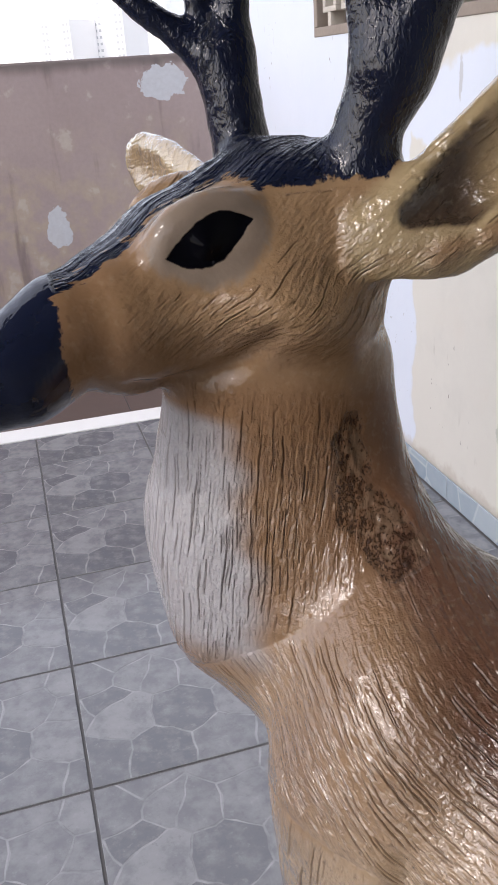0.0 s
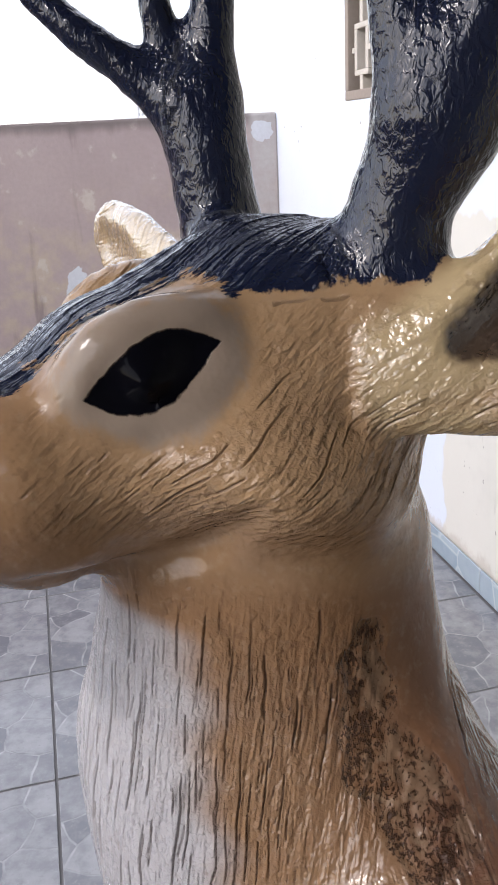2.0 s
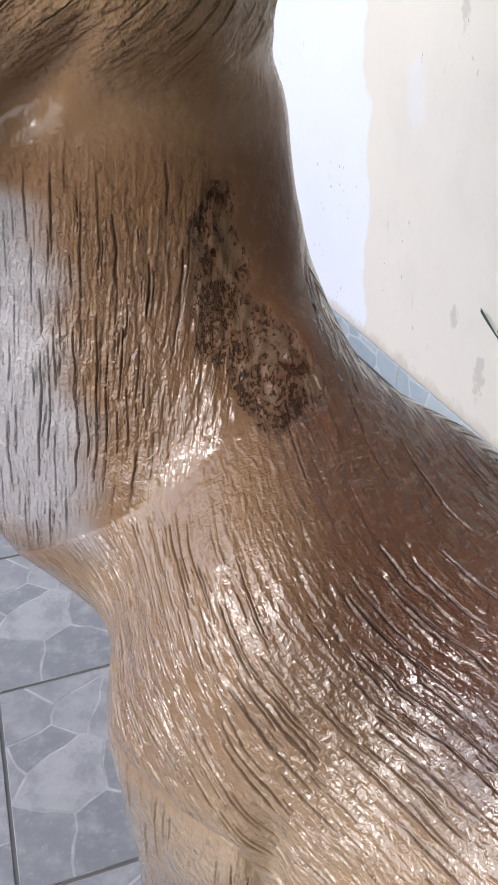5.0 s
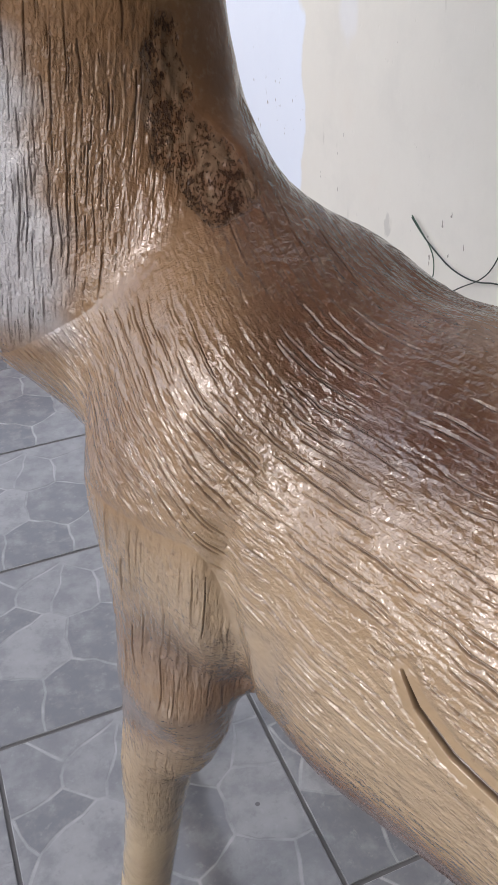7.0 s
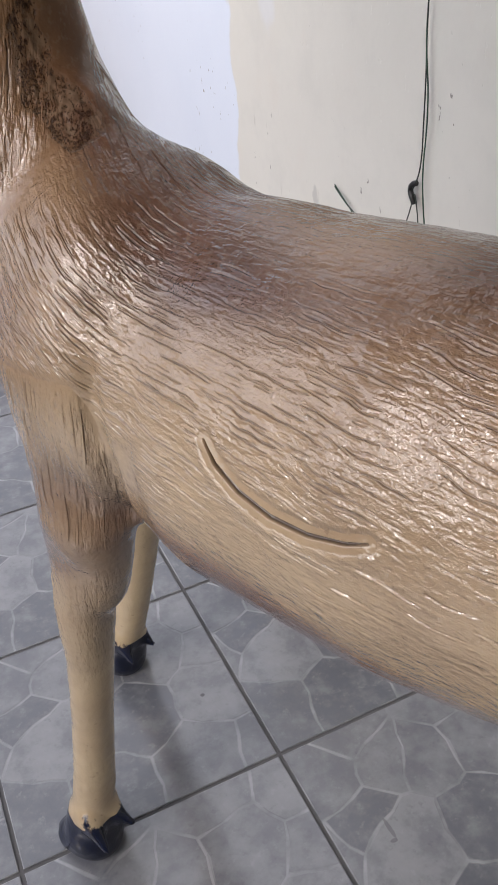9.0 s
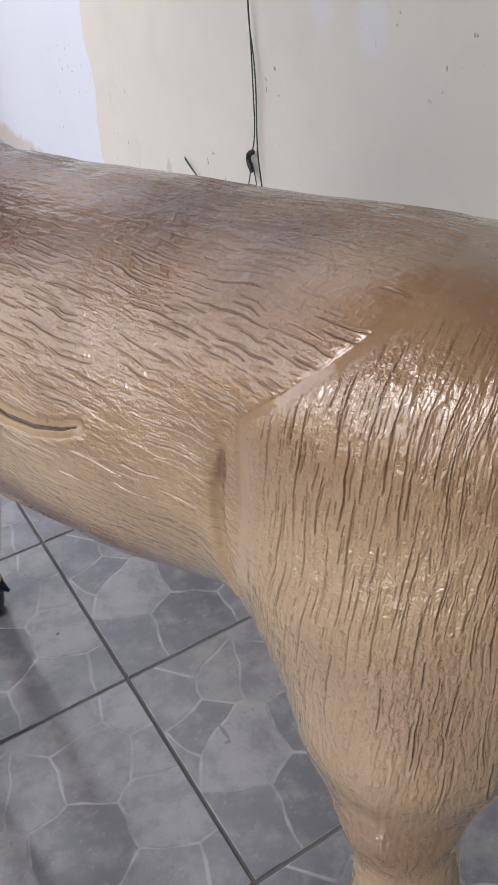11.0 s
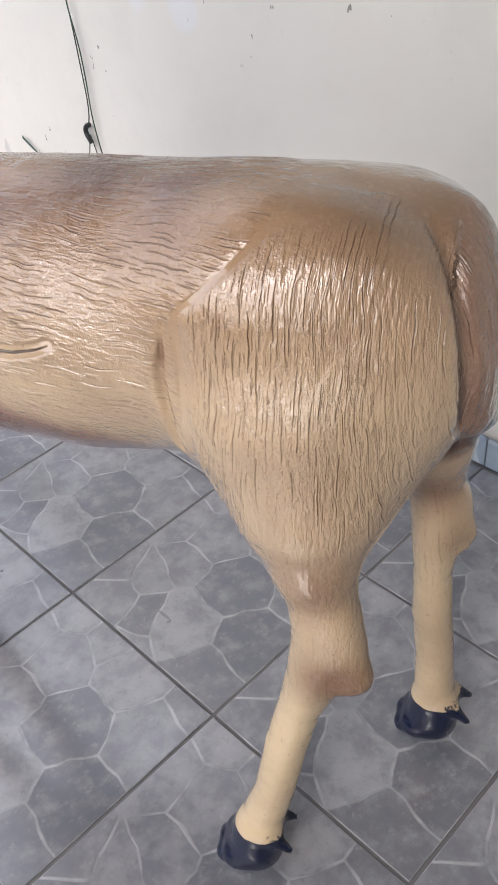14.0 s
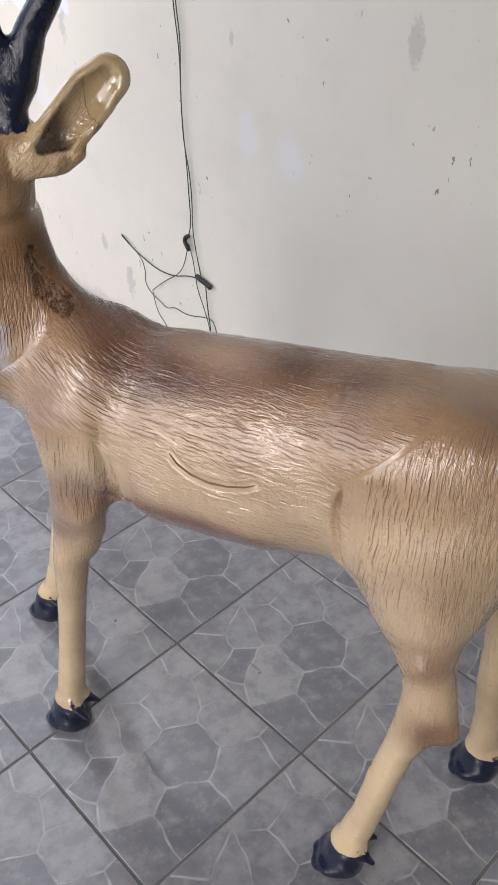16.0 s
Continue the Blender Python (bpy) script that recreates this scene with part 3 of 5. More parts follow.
EAR = Limb([(-0.197, 0.029, 1.311, 0.0306), (-0.165, 0.010, 1.322, 0.0281), (-0.110, -0.006, 1.346, 0.0395), (-0.048, -0.021, 1.401, 0.0420), (-0.022, -0.034, 1.423, 0.0360)], (-0.40, -0.88, 0.25), 1.9)
EAR_HOLLOW = Limb([(-0.146, -0.010, 1.337, 0.010), (-0.116, -0.020, 1.353, 0.025), (-0.060, -0.038, 1.404, 0.030), (-0.034, -0.047, 1.425, 0.021)], (-0.40, -0.88, 0.25), 1.45)
FAR_EAR = Limb([(-0.228, 0.165, 1.322, 0.020), (-0.236, 0.25, 1.334, 0.025), (-0.250, 0.33, 1.342, 0.035), (-0.262, 0.40, 1.347, 0.035), (-0.266, 0.425, 1.350, 0.026)], (0.97, 0.20, 0.0), 2.0)
FAR_HOLLOW = Limb([(-0.262, 0.27, 1.338, 0.010), (-0.274, 0.33, 1.343, 0.024), (-0.284, 0.395, 1.348, 0.024), (-0.286, 0.415, 1.35, 0.016)], (0.97, 0.20, 0.0), 1.6)
EAR_RIM = Limb([(-0.165, 0.002, 1.300, 0.008), (-0.134, -0.008, 1.300, 0.012), (-0.114, -0.014, 1.303, 0.013), (-0.090, -0.024, 1.316, 0.011)])
EYE_C, EYE_U, EYE_W = np.array([-0.287, 0.018, 1.330]), np.array([0.950, 0.0, 0.312]), np.array([-0.312, 0.0, 0.950])


HAUNCH_SEAM = [(x - 0.0025, y + 0.0045, z, r) for x, y, z, r in ((-0.020, -0.594, 0.968, 0.0005), (-0.036, -0.587, 0.945, 0.0022), (-0.049, -0.581, 0.920, 0.0038), (-0.063, -0.577, 0.878, 0.006), (-0.067, -0.585, 0.820, 0.0055), (-0.058, -0.585, 0.763, 0.003))]
SLIT = []


def build_statue():
    g = Solid((-0.50, -0.93, -0.02), (0.34, 0.48, 1.78), 0.0046)
    # trunk, withers, neck
    g.blend(Limb([(-0.118, -0.097, 0.856, 0.1419), (-0.053, -0.207, 0.839, 0.1700), (0.015, -0.361, 0.844, 0.1723), (0.096, -0.518, 0.855, 0.1633), (0.163, -0.627, 0.868, 0.1517), (0.192, -0.681, 0.880, 0.1324)], (0.00, 0.00, 1.00), 0.9), 0.02)
    g.blend(Limb([(-0.076, -0.172, 0.968, 0.0206), (-0.119, -0.087, 0.999, 0.0312), (-0.147, -0.025, 1.080, 0.0205)], L3, 1.0), 0.09)
    g.blend(Limb([(-0.207, 0.083, 1.304, 0.0695), (-0.205, 0.090, 1.244, 0.0738), (-0.219, 0.093, 1.195, 0.0979), (-0.220, 0.101, 1.117, 0.1119), (-0.220, 0.103, 1.059, 0.1279), (-0.195, 0.093, 0.993, 0.1233), (-0.169, 0.068, 0.937, 0.1202)], (0.25, 0.97, 0.00), 1.15), 0.09)
    # brisket and shoulders
    g.blend(Egg((-0.214, 0.058, 0.975), (0.110, 0.053, 0.038)), 0.08)
    g.blend(Egg((-0.196, -0.090, 0.896), (0.079, 0.074, 0.151), F3), 0.07)
    g.blend(Egg((-0.085, -0.047, 0.903), (0.081, 0.063, 0.129), F3), 0.07)
    # fore legs
    g.blend(Limb([(-0.237, -0.074, 0.896, 0.0541), (-0.242, -0.073, 0.833, 0.0455), (-0.246, -0.078, 0.762, 0.0432), (-0.246, -0.070, 0.695, 0.0467), (-0.250, -0.060, 0.621, 0.0440), (-0.264, -0.045, 0.535, 0.0373), (-0.271, -0.030, 0.434, 0.0314), (-0.287, -0.018, 0.303, 0.0294), (-0.304, -0.006, 0.171, 0.0314), (-0.314, -0.000, 0.106, 0.0331), (-0.322, 0.006, 0.066, 0.0370)]), 0.03)
    g.blend(Limb([(-0.243, -0.111, 0.701, 0.0345), (-0.232, -0.112, 0.655, 0.0230), (-0.240, -0.088, 0.595, 0.0190)]), 0.045)
    g.blend(Limb([(-0.075, 0.095, 0.880, 0.0604), (-0.082, 0.120, 0.750, 0.0464), (-0.092, 0.165, 0.620, 0.0425), (-0.104, 0.210, 0.500, 0.0347), (-0.123, 0.262, 0.302, 0.0320), (-0.139, 0.286, 0.193, 0.0302), (-0.156, 0.306, 0.105, 0.0312), (-0.170, 0.322, 0.060, 0.0362)]), 0.03)
    # haunches and hind legs
    g.blend(Egg((0.080, -0.671, 0.852), (0.179, 0.094, 0.193), F3), 0.04)
    g.blend(Egg((0.254, -0.651, 0.844), (0.138, 0.109, 0.161), F3), 0.04)
    g.blend(Limb([(0.056, -0.667, 0.784, 0.1156), (0.027, -0.702, 0.698, 0.0915), (0.000, -0.731, 0.629, 0.0574), (-0.001, -0.738, 0.578, 0.0440), (-0.004, -0.749, 0.508, 0.0449), (-0.020, -0.744, 0.442, 0.0404), (-0.042, -0.729, 0.372, 0.0305), (-0.063, -0.718, 0.292, 0.0308), (-0.086, -0.706, 0.177, 0.0301), (-0.105, -0.692, 0.105, 0.0330), (-0.117, -0.684, 0.065, 0.0362)]), 0.08)
    g.blend(Limb([(-0.002, -0.775, 0.566, 0.0225), (-0.004, -0.796, 0.471, 0.0204), (-0.009, -0.791, 0.454, 0.0170)]), 0.03)
    g.blend(Limb([(0.266, -0.645, 0.790, 0.0904), (0.219, -0.739, 0.692, 0.0610), (0.227, -0.748, 0.615, 0.0383), (0.230, -0.753, 0.529, 0.0367), (0.230, -0.752, 0.437, 0.0285), (0.236, -0.753, 0.335, 0.0312), (0.248, -0.757, 0.213, 0.0311), (0.255, -0.757, 0.127, 0.0342), (0.254, -0.754, 0.067, 0.0381)]), 0.04)
    g.blend(Limb([(0.245, -0.779, 0.590, 0.0115), (0.258, -0.792, 0.516, 0.0087), (0.254, -0.786, 0.497, 0.0061)]), 0.03)
    g.blend(Egg((0.070, -0.590, 0.952), (0.11, 0.13, 0.074)), 0.06)
    # tail, laid down over the rump
    g.blend(Limb([(0.181, -0.667, 0.977, 0.0482), (0.222, -0.746, 0.968, 0.0539), (0.232, -0.782, 0.904, 0.0471), (0.234, -0.787, 0.815, 0.0433), (0.238, -0.791, 0.752, 0.0350)], F3, 1.15), 0.018)
    g.blend(Limb([(0.190, -0.782, 0.955, 0.034), (0.186, -0.802, 0.865, 0.038), (0.192, -0.800, 0.778, 0.034)]), 0.014)
    # head
    g.blend(Limb([(-0.195, 0.088, 1.305, 0.0620), (-0.256, 0.093, 1.290, 0.0650), (-0.302, 0.088, 1.281, 0.0689), (-0.348, 0.069, 1.269, 0.0585), (-0.392, 0.054, 1.270, 0.0433), (-0.429, 0.043, 1.248, 0.0409), (-0.449, 0.041, 1.245, 0.0373)], (0.20, -0.98, 0.00), 1.02), 0.03)
    g.blend(Egg((-0.222, 0.031, 1.270), (0.058, 0.054, 0.029), (1.000, 0.000, -0.350)), 0.05)
    g.blend(Limb([(-0.150, 0.073, 1.331, 0.0460), (-0.221, 0.090, 1.340, 0.0430), (-0.290, 0.084, 1.320, 0.0321)], (0.00, 1.00, 0.00), 0.85), 0.03)
    g.blend(Egg((-0.278, 0.049, 1.310), (0.054, 0.024, 0.030), (0.888, 0.000, 0.460), (-0.460, 0.000, 0.888)), 0.02)
    g.soften((-0.45, -0.95, 0.50), (0.42, 0.30, 1.24), 9)
    g.soften((-0.10, -0.85, 0.48), (0.12, -0.60, 0.80), 14, 0.05)
    g.soften((-0.34, -0.20, 0.56), (-0.16, 0.02, 0.78), 12, 0.05)
    g.soften((-0.06, -0.86, 0.90), (0.34, -0.50, 1.12), 22, 0.07)
    g.soften((-0.34, -0.18, 0.90), (-0.04, 0.08, 1.14), 45, 0.06)
    g.blend(Egg((-0.006, -0.804, 0.464), (0.012, 0.013, 0.018)), 0.020)
    # lids, with the ball set into them
    g.blend(Egg(EYE_C + (0, 0.017, 0), (0.045, 0.0175, 0.031), EYE_U, EYE_W), 0.016)
    g.blend(Egg(EYE_C + (0, -0.004, 0), (0.033, 0.012, 0.0155), EYE_U, EYE_W), 0.006, cut=True)
    g.blend(Egg(EYE_C + (0, 0.024, 0), (0.033, 0.025, 0.023), EYE_U, EYE_W), 0.004)
    g.blend(Egg((-0.283, 0.152, 1.330), (0.046, 0.024, 0.032), EYE_U, EYE_W), 0.015)
    g.blend(Egg(EYE_C - 0.004 * EYE_U - 0.002 * EYE_W + (0, 0.005, 0), (0.0110, 0.0110, 0.0110)), 0.004)
    g.blend(EAR, 0.012)
    g.blend(EAR_HOLLOW, 0.010, cut=True)
    g.blend(EAR_RIM, 0.012)
    g.blend(g.groove([(-0.196, 0.020, 1.352, 0.001), (-0.196, 0.012, 1.330, 0.0036), (-0.199, 0.006, 1.306, 0.0038), (-0.197, 0.006, 1.290, 0.001)]), 0.005, cut=True)
    for lump in ((-0.132, -0.020, 1.306, 0.005), (-0.100, -0.034, 1.318, 0.0055), (-0.066, -0.044, 1.350, 0.004)):
        g.blend(g.groove([lump, (lump[0] + 0.012, lump[1] - 0.004, lump[2] + 0.008, lump[3])]), 0.010)
    g.blend(FAR_EAR, 0.02)
    g.blend(FAR_HOLLOW, 0.008, cut=True)
    for limb, k in ANTLERS:
        g.blend(limb, k)
    for claws, dews in HOOVES:
        for limb in claws + dews:
            g.blend(limb, 0.018)
    # carved creases: before the haunch, behind the shoulder, beside the tail
    g.blend(g.groove(HAUNCH_SEAM), 0.007, cut=True)
    g.blend(g.groove([(-0.228, -0.180, 0.919, 0.002), (-0.236, -0.188, 0.878, 0.006), (-0.232, -0.190, 0.837, 0.010), (-0.225, -0.178, 0.780, 0.012), (-0.215, -0.160, 0.735, 0.010)]), 0.020, cut=True)
    g.blend(g.groove([(0.167, -0.758, 1.007, 0.003), (0.152, -0.794, 0.975, 0.007), (0.143, -0.815, 0.936, 0.010), (0.139, -0.830, 0.880, 0.012), (0.146, -0.826, 0.800, 0.011)]), 0.012, cut=True)
    g.blend(g.groove([(-0.352, 0.025, 1.228, 0.002), (-0.316, 0.040, 1.216, 0.0045), (-0.297, 0.036, 1.222, 0.005), (-0.277, 0.026, 1.231, 0.005), (-0.264, 0.014, 1.244, 0.0045), (-0.250, -0.010, 1.264, 0.002)]), 0.012, cut=True)
    # hair drawn back over the crown, and the ridge of the nose
    for n in range(5):
        a = n / 6 - 0.5
        g.blend(g.groove([(-0.290 + 0.02 * a, 0.086 - 0.075 * a, 1.352, 0.003), (-0.262, 0.092 - 0.085 * a, 1.372, 0.0055), (-0.230, 0.096 - 0.080 * a, 1.382, 0.0060), (-0.195, 0.098 - 0.060 * a, 1.380, 0.003)], 0.001), 0.004)
    # the curved cut in the flank, with its lip below
    line = [(-0.180, -0.311, 0.912, 0.0015), (-0.179, -0.326, 0.899, 0.0035), (-0.171, -0.350, 0.886, 0.0045), (-0.160, -0.381, 0.879, 0.0048), (-0.146, -0.412, 0.880, 0.0042), (-0.132, -0.440, 0.887, 0.0030), (-0.123, -0.453, 0.893, 0.0012)]
    g.blend(g.groove([(*k[:3], 0.007) for k in line], 0.0055, -0.009), 0.012)
    SLIT.append(Limb([(*g.snap(k[:3]), 0.40 * k[3]) for k in line]))
    return g.mesh()


def relax(v, quads, rounds=12):
    """Takes the grid's steps out of the surface without shrinking it."""
    a, b = np.concatenate([quads[:, [0, 1]], quads[:, [1, 2]], quads[:, [2, 3]], quads[:, [3, 0]]]).T
    n = np.bincount(a, minlength=len(v)) + np.bincount(b, minlength=len(v))
    for _ in range(rounds):
        for pull in (0.50, -0.51):
            mean = np.stack([np.bincount(a, v[b, k], len(v)) + np.bincount(b, v[a, k], len(v)) for k in range(3)], 1) / n[:, None]
            v = v + pull * (mean - v)
    return v


def smooth(lo, hi, v):
    t = np.clip((v - lo) / (hi - lo), 0, 1)
    return t * t * (3 - 2 * t)


def scatter(i, j=0, k=0):
    """An even random number in 0..1 for each whole-number place."""
    h = (np.asarray(i, np.int64) * 374761393 + np.asarray(j, np.int64) * 668265263 + np.asarray(k, np.int64) * 1440662683) & 0xFFFFFFFF
    h = ((h ^ (h >> 13)) * 1274126177) & 0xFFFFFFFF
    h = ((h ^ (h >> 16)) * 2246822519) & 0xFFFFFFFF
    return ((h ^ (h >> 15)) & 0xFFFFFF) / float(0x1000000)


def ripple(p, scale):
    """Smooth noise in 0..1."""
    q = p * scale
    c = np.floor(q).astype(np.int64)
    t = q - c
    t = t * t * (3 - 2 * t)
    out = 0.0
    for a in (0, 1):
        for b in (0, 1):
            for d in (0, 1):
                w = (t[:, 0] if a else 1 - t[:, 0]) * (t[:, 1] if b else 1 - t[:, 1]) * (t[:, 2] if d else 1 - t[:, 2])
                out = out + w * scatter(c[:, 0] + a, c[:, 1] + b, c[:, 2] + d)
    return out


def strokes(across, along, dense, short, half, seed, share):
    """Tapering knife cuts in jittered rows: the cut itself, and the ridge thrown up beside it."""
    c = across * dense + seed * 7.31
    i = np.floor(c)
    a = along * short + 9.7 * scatter(i, 5, seed)
    j = np.floor(a)
    t = a - j
    r1, r2, r3, r4 = (scatter(i, j, seed * 10 + n) for n in range(4))
    lo, hi = 0.32 * r2, 0.62 + 0.38 * r3
    u = np.clip((t - lo) / (hi - lo), 0, 1)
    taper = np.sqrt(np.clip(4 * u * (1 - u), 0, 1)) * (r1 < share)
    off = np.abs(c - i - 0.5 - (r4 - 0.5) * 0.55 - (r3 - 0.5) * 0.35 * (t - 0.5)) / dense
    w = half * (0.40 + 0.60 * taper) * (0.75 + 0.5 * r4)
    cut = np.clip(1.15 * (1 - (off / w) ** 2), 0, 1) * np.minimum(1, 1.6 * taper) * (0.55 + 0.45 * r2)
    lip = np.exp(-((off - 1.55 * w) / (0.65 * w)) ** 2) * taper * (0.3 + 0.7 * r3)
    return cut, lip


LAYERS = ((108.0, 9.5, 0.00070, 1, 0.80, 0.0015), (150.0, 17.0, 0.00060, 2, 0.76, 0.0011), (220.0, 30.0, 0.00052, 3, 0.60, 0.0007))


def chiselled(v, fields, spread=1.0):
    """Depth of the hair cuts and height of their ridges, for both directions of the hair."""
    sway = 0.0075 * (ripple(v, 22.0) - 0.5) + 0.0020 * (ripple(v, 75.0) - 0.5)
    patch = smooth(0.30, 0.62, ripple(v, 11.0))
    depth, ridge = np.zeros(len(v)), np.zeros(len(v))
    for turn, (along, across, amp) in enumerate(fields):
        for dense, short, half, seed, share, deep in LAYERS:
            skew = (0.0, 0.12, -0.16)[seed - 1]
            dense *= 1.0 if turn == 0 else 1.25
            cut, lip = strokes(across + sway + skew * (along % 1000.0) * 0.25, along, dense, short, half * spread, seed, share)
            some = amp * ((0.55 + 0.45 * patch) if seed == 1 else (0.12 + 0.88 * patch if turn == 0 else 0.35 + 0.65 * patch))
            depth = np.maximum(depth, cut * deep * np.minimum(some, 1.25))
            ridge = np.maximum(ridge, lip * 0.50 * deep * np.minimum(1.0, 2.2 * some))
    return depth, ridge


def refine(table, starts, loops, chosen):
    """Splits the chosen four-sided faces in four; their neighbours take up the new corners on shared edges."""
    size = np.diff(np.append(starts, len(loops)))
    chosen = chosen & (size == 4)
    face = np.repeat(np.arange(len(starts)), size)
    nxt = np.arange(len(loops)) + 1
    ends = starts + size - 1
    nxt[ends] = starts
    a, b = loops, loops[nxt]
    key = np.minimum(a, b).astype(np.int64) * len(table) + np.maximum(a, b)
    edge_keys, edge = np.unique(key, return_inverse=True)
    split = np.zeros(len(edge_keys), bool)
    split[edge[chosen[face]]] = True
    mid = np.full(len(edge_keys), -1, np.int64)
    mid[split] = len(table) + np.arange(split.sum())
    ends_of = np.stack([edge_keys[split] // len(table), edge_keys[split] % len(table)], 1)
    quads = loops[starts[chosen][:, None] + np.arange(4)]
    centre = len(table) + len(ends_of) + np.arange(len(quads))
    table = np.concatenate([table, table[ends_of].mean(1), table[quads].mean(1)])
    m = mid[edge[starts[chosen][:, None] + np.arange(4)]]
    small = np.stack([np.stack([quads[:, n], m[:, n], centre, m[:, n - 1]], 1) for n in range(4)], 1).reshape(-1)
    kept = np.flatnonzero(~chosen[face])
    extra = split[edge[kept]]
    place = np.cumsum(1 + extra) - (1 + extra)
    out = np.empty(int((1 + extra).sum()), np.int64)
    out[place] = loops[kept]
    out[place[extra] + 1] = mid[edge[kept[extra]]]
    old_size = np.bincount(face[kept], 1 + extra, len(starts))[~chosen].astype(np.int64)
    sizes = np.concatenate([old_size, np.full(len(quads) * 4, 4)])
    return table, np.cumsum(sizes) - sizes, np.concatenate([out, small])


def settle(v, starts, loops, rounds):
    """Takes steps and facets out of the surface without shrinking it."""
    size = np.diff(np.append(starts, len(loops)))
    nxt = np.arange(len(loops)) + 1
    nxt[starts + size - 1] = starts
    a, b = loops, loops[nxt]
    n = (np.bincount(a, minlength=len(v)) + np.bincount(b, minlength=len(v)))[:, None]
    for _ in range(rounds):
        for pull in (0.50, -0.51):
            mean = np.stack([np.bincount(a, v[b, k], len(v)) + np.bincount(b, v[a, k], len(v)) for k in range(3)], 1) / n
            v = v + pull * (mean - v)
    return v


def facing(v, starts, loops):
    """Outward directions at the corners."""
    size = np.diff(np.append(starts, len(loops)))
    at_loop = np.arange(len(loops))
    nxt, prv = at_loop + 1, at_loop - 1
    nxt[starts + size - 1] = starts
    prv[starts] = starts + size - 1
    c = np.cross(v[loops[nxt]] - v[loops], v[loops[prv]] - v[loops])
    n = np.stack([np.bincount(loops, c[:, k], len(v)) for k in range(3)], 1)
    return n / (np.linalg.norm(n, axis=1)[:, None] + 1e-12)


def touched(values, starts, loops):
    """The largest value at any corner of each face."""
    return np.maximum.reduceat(values[loops], starts)


def eye_fields(v):
    """Distances from the eye's pointed oval and from the painted ring round it."""
    off = v - EYE_C
    s, w = off @ EYE_U, off @ EYE_W
    near = v[:, 1] < 0.07
    e = s / 0.0335
    lens = np.where(w > 0, w - 0.0150 * (1 - e * e) * (1 + 0.35 * e), -w - 0.0165 * (1 - e * e) * (1 - 0.35 * e))
    return np.where(near, np.maximum(lens, np.abs(s) - 0.0335), 0.2), np.where(near & (np.abs(s) < 0.09), np.hypot((s - 0.002) / 0.044, w / 0.032) * 0.03 - 0.03, 0.2)


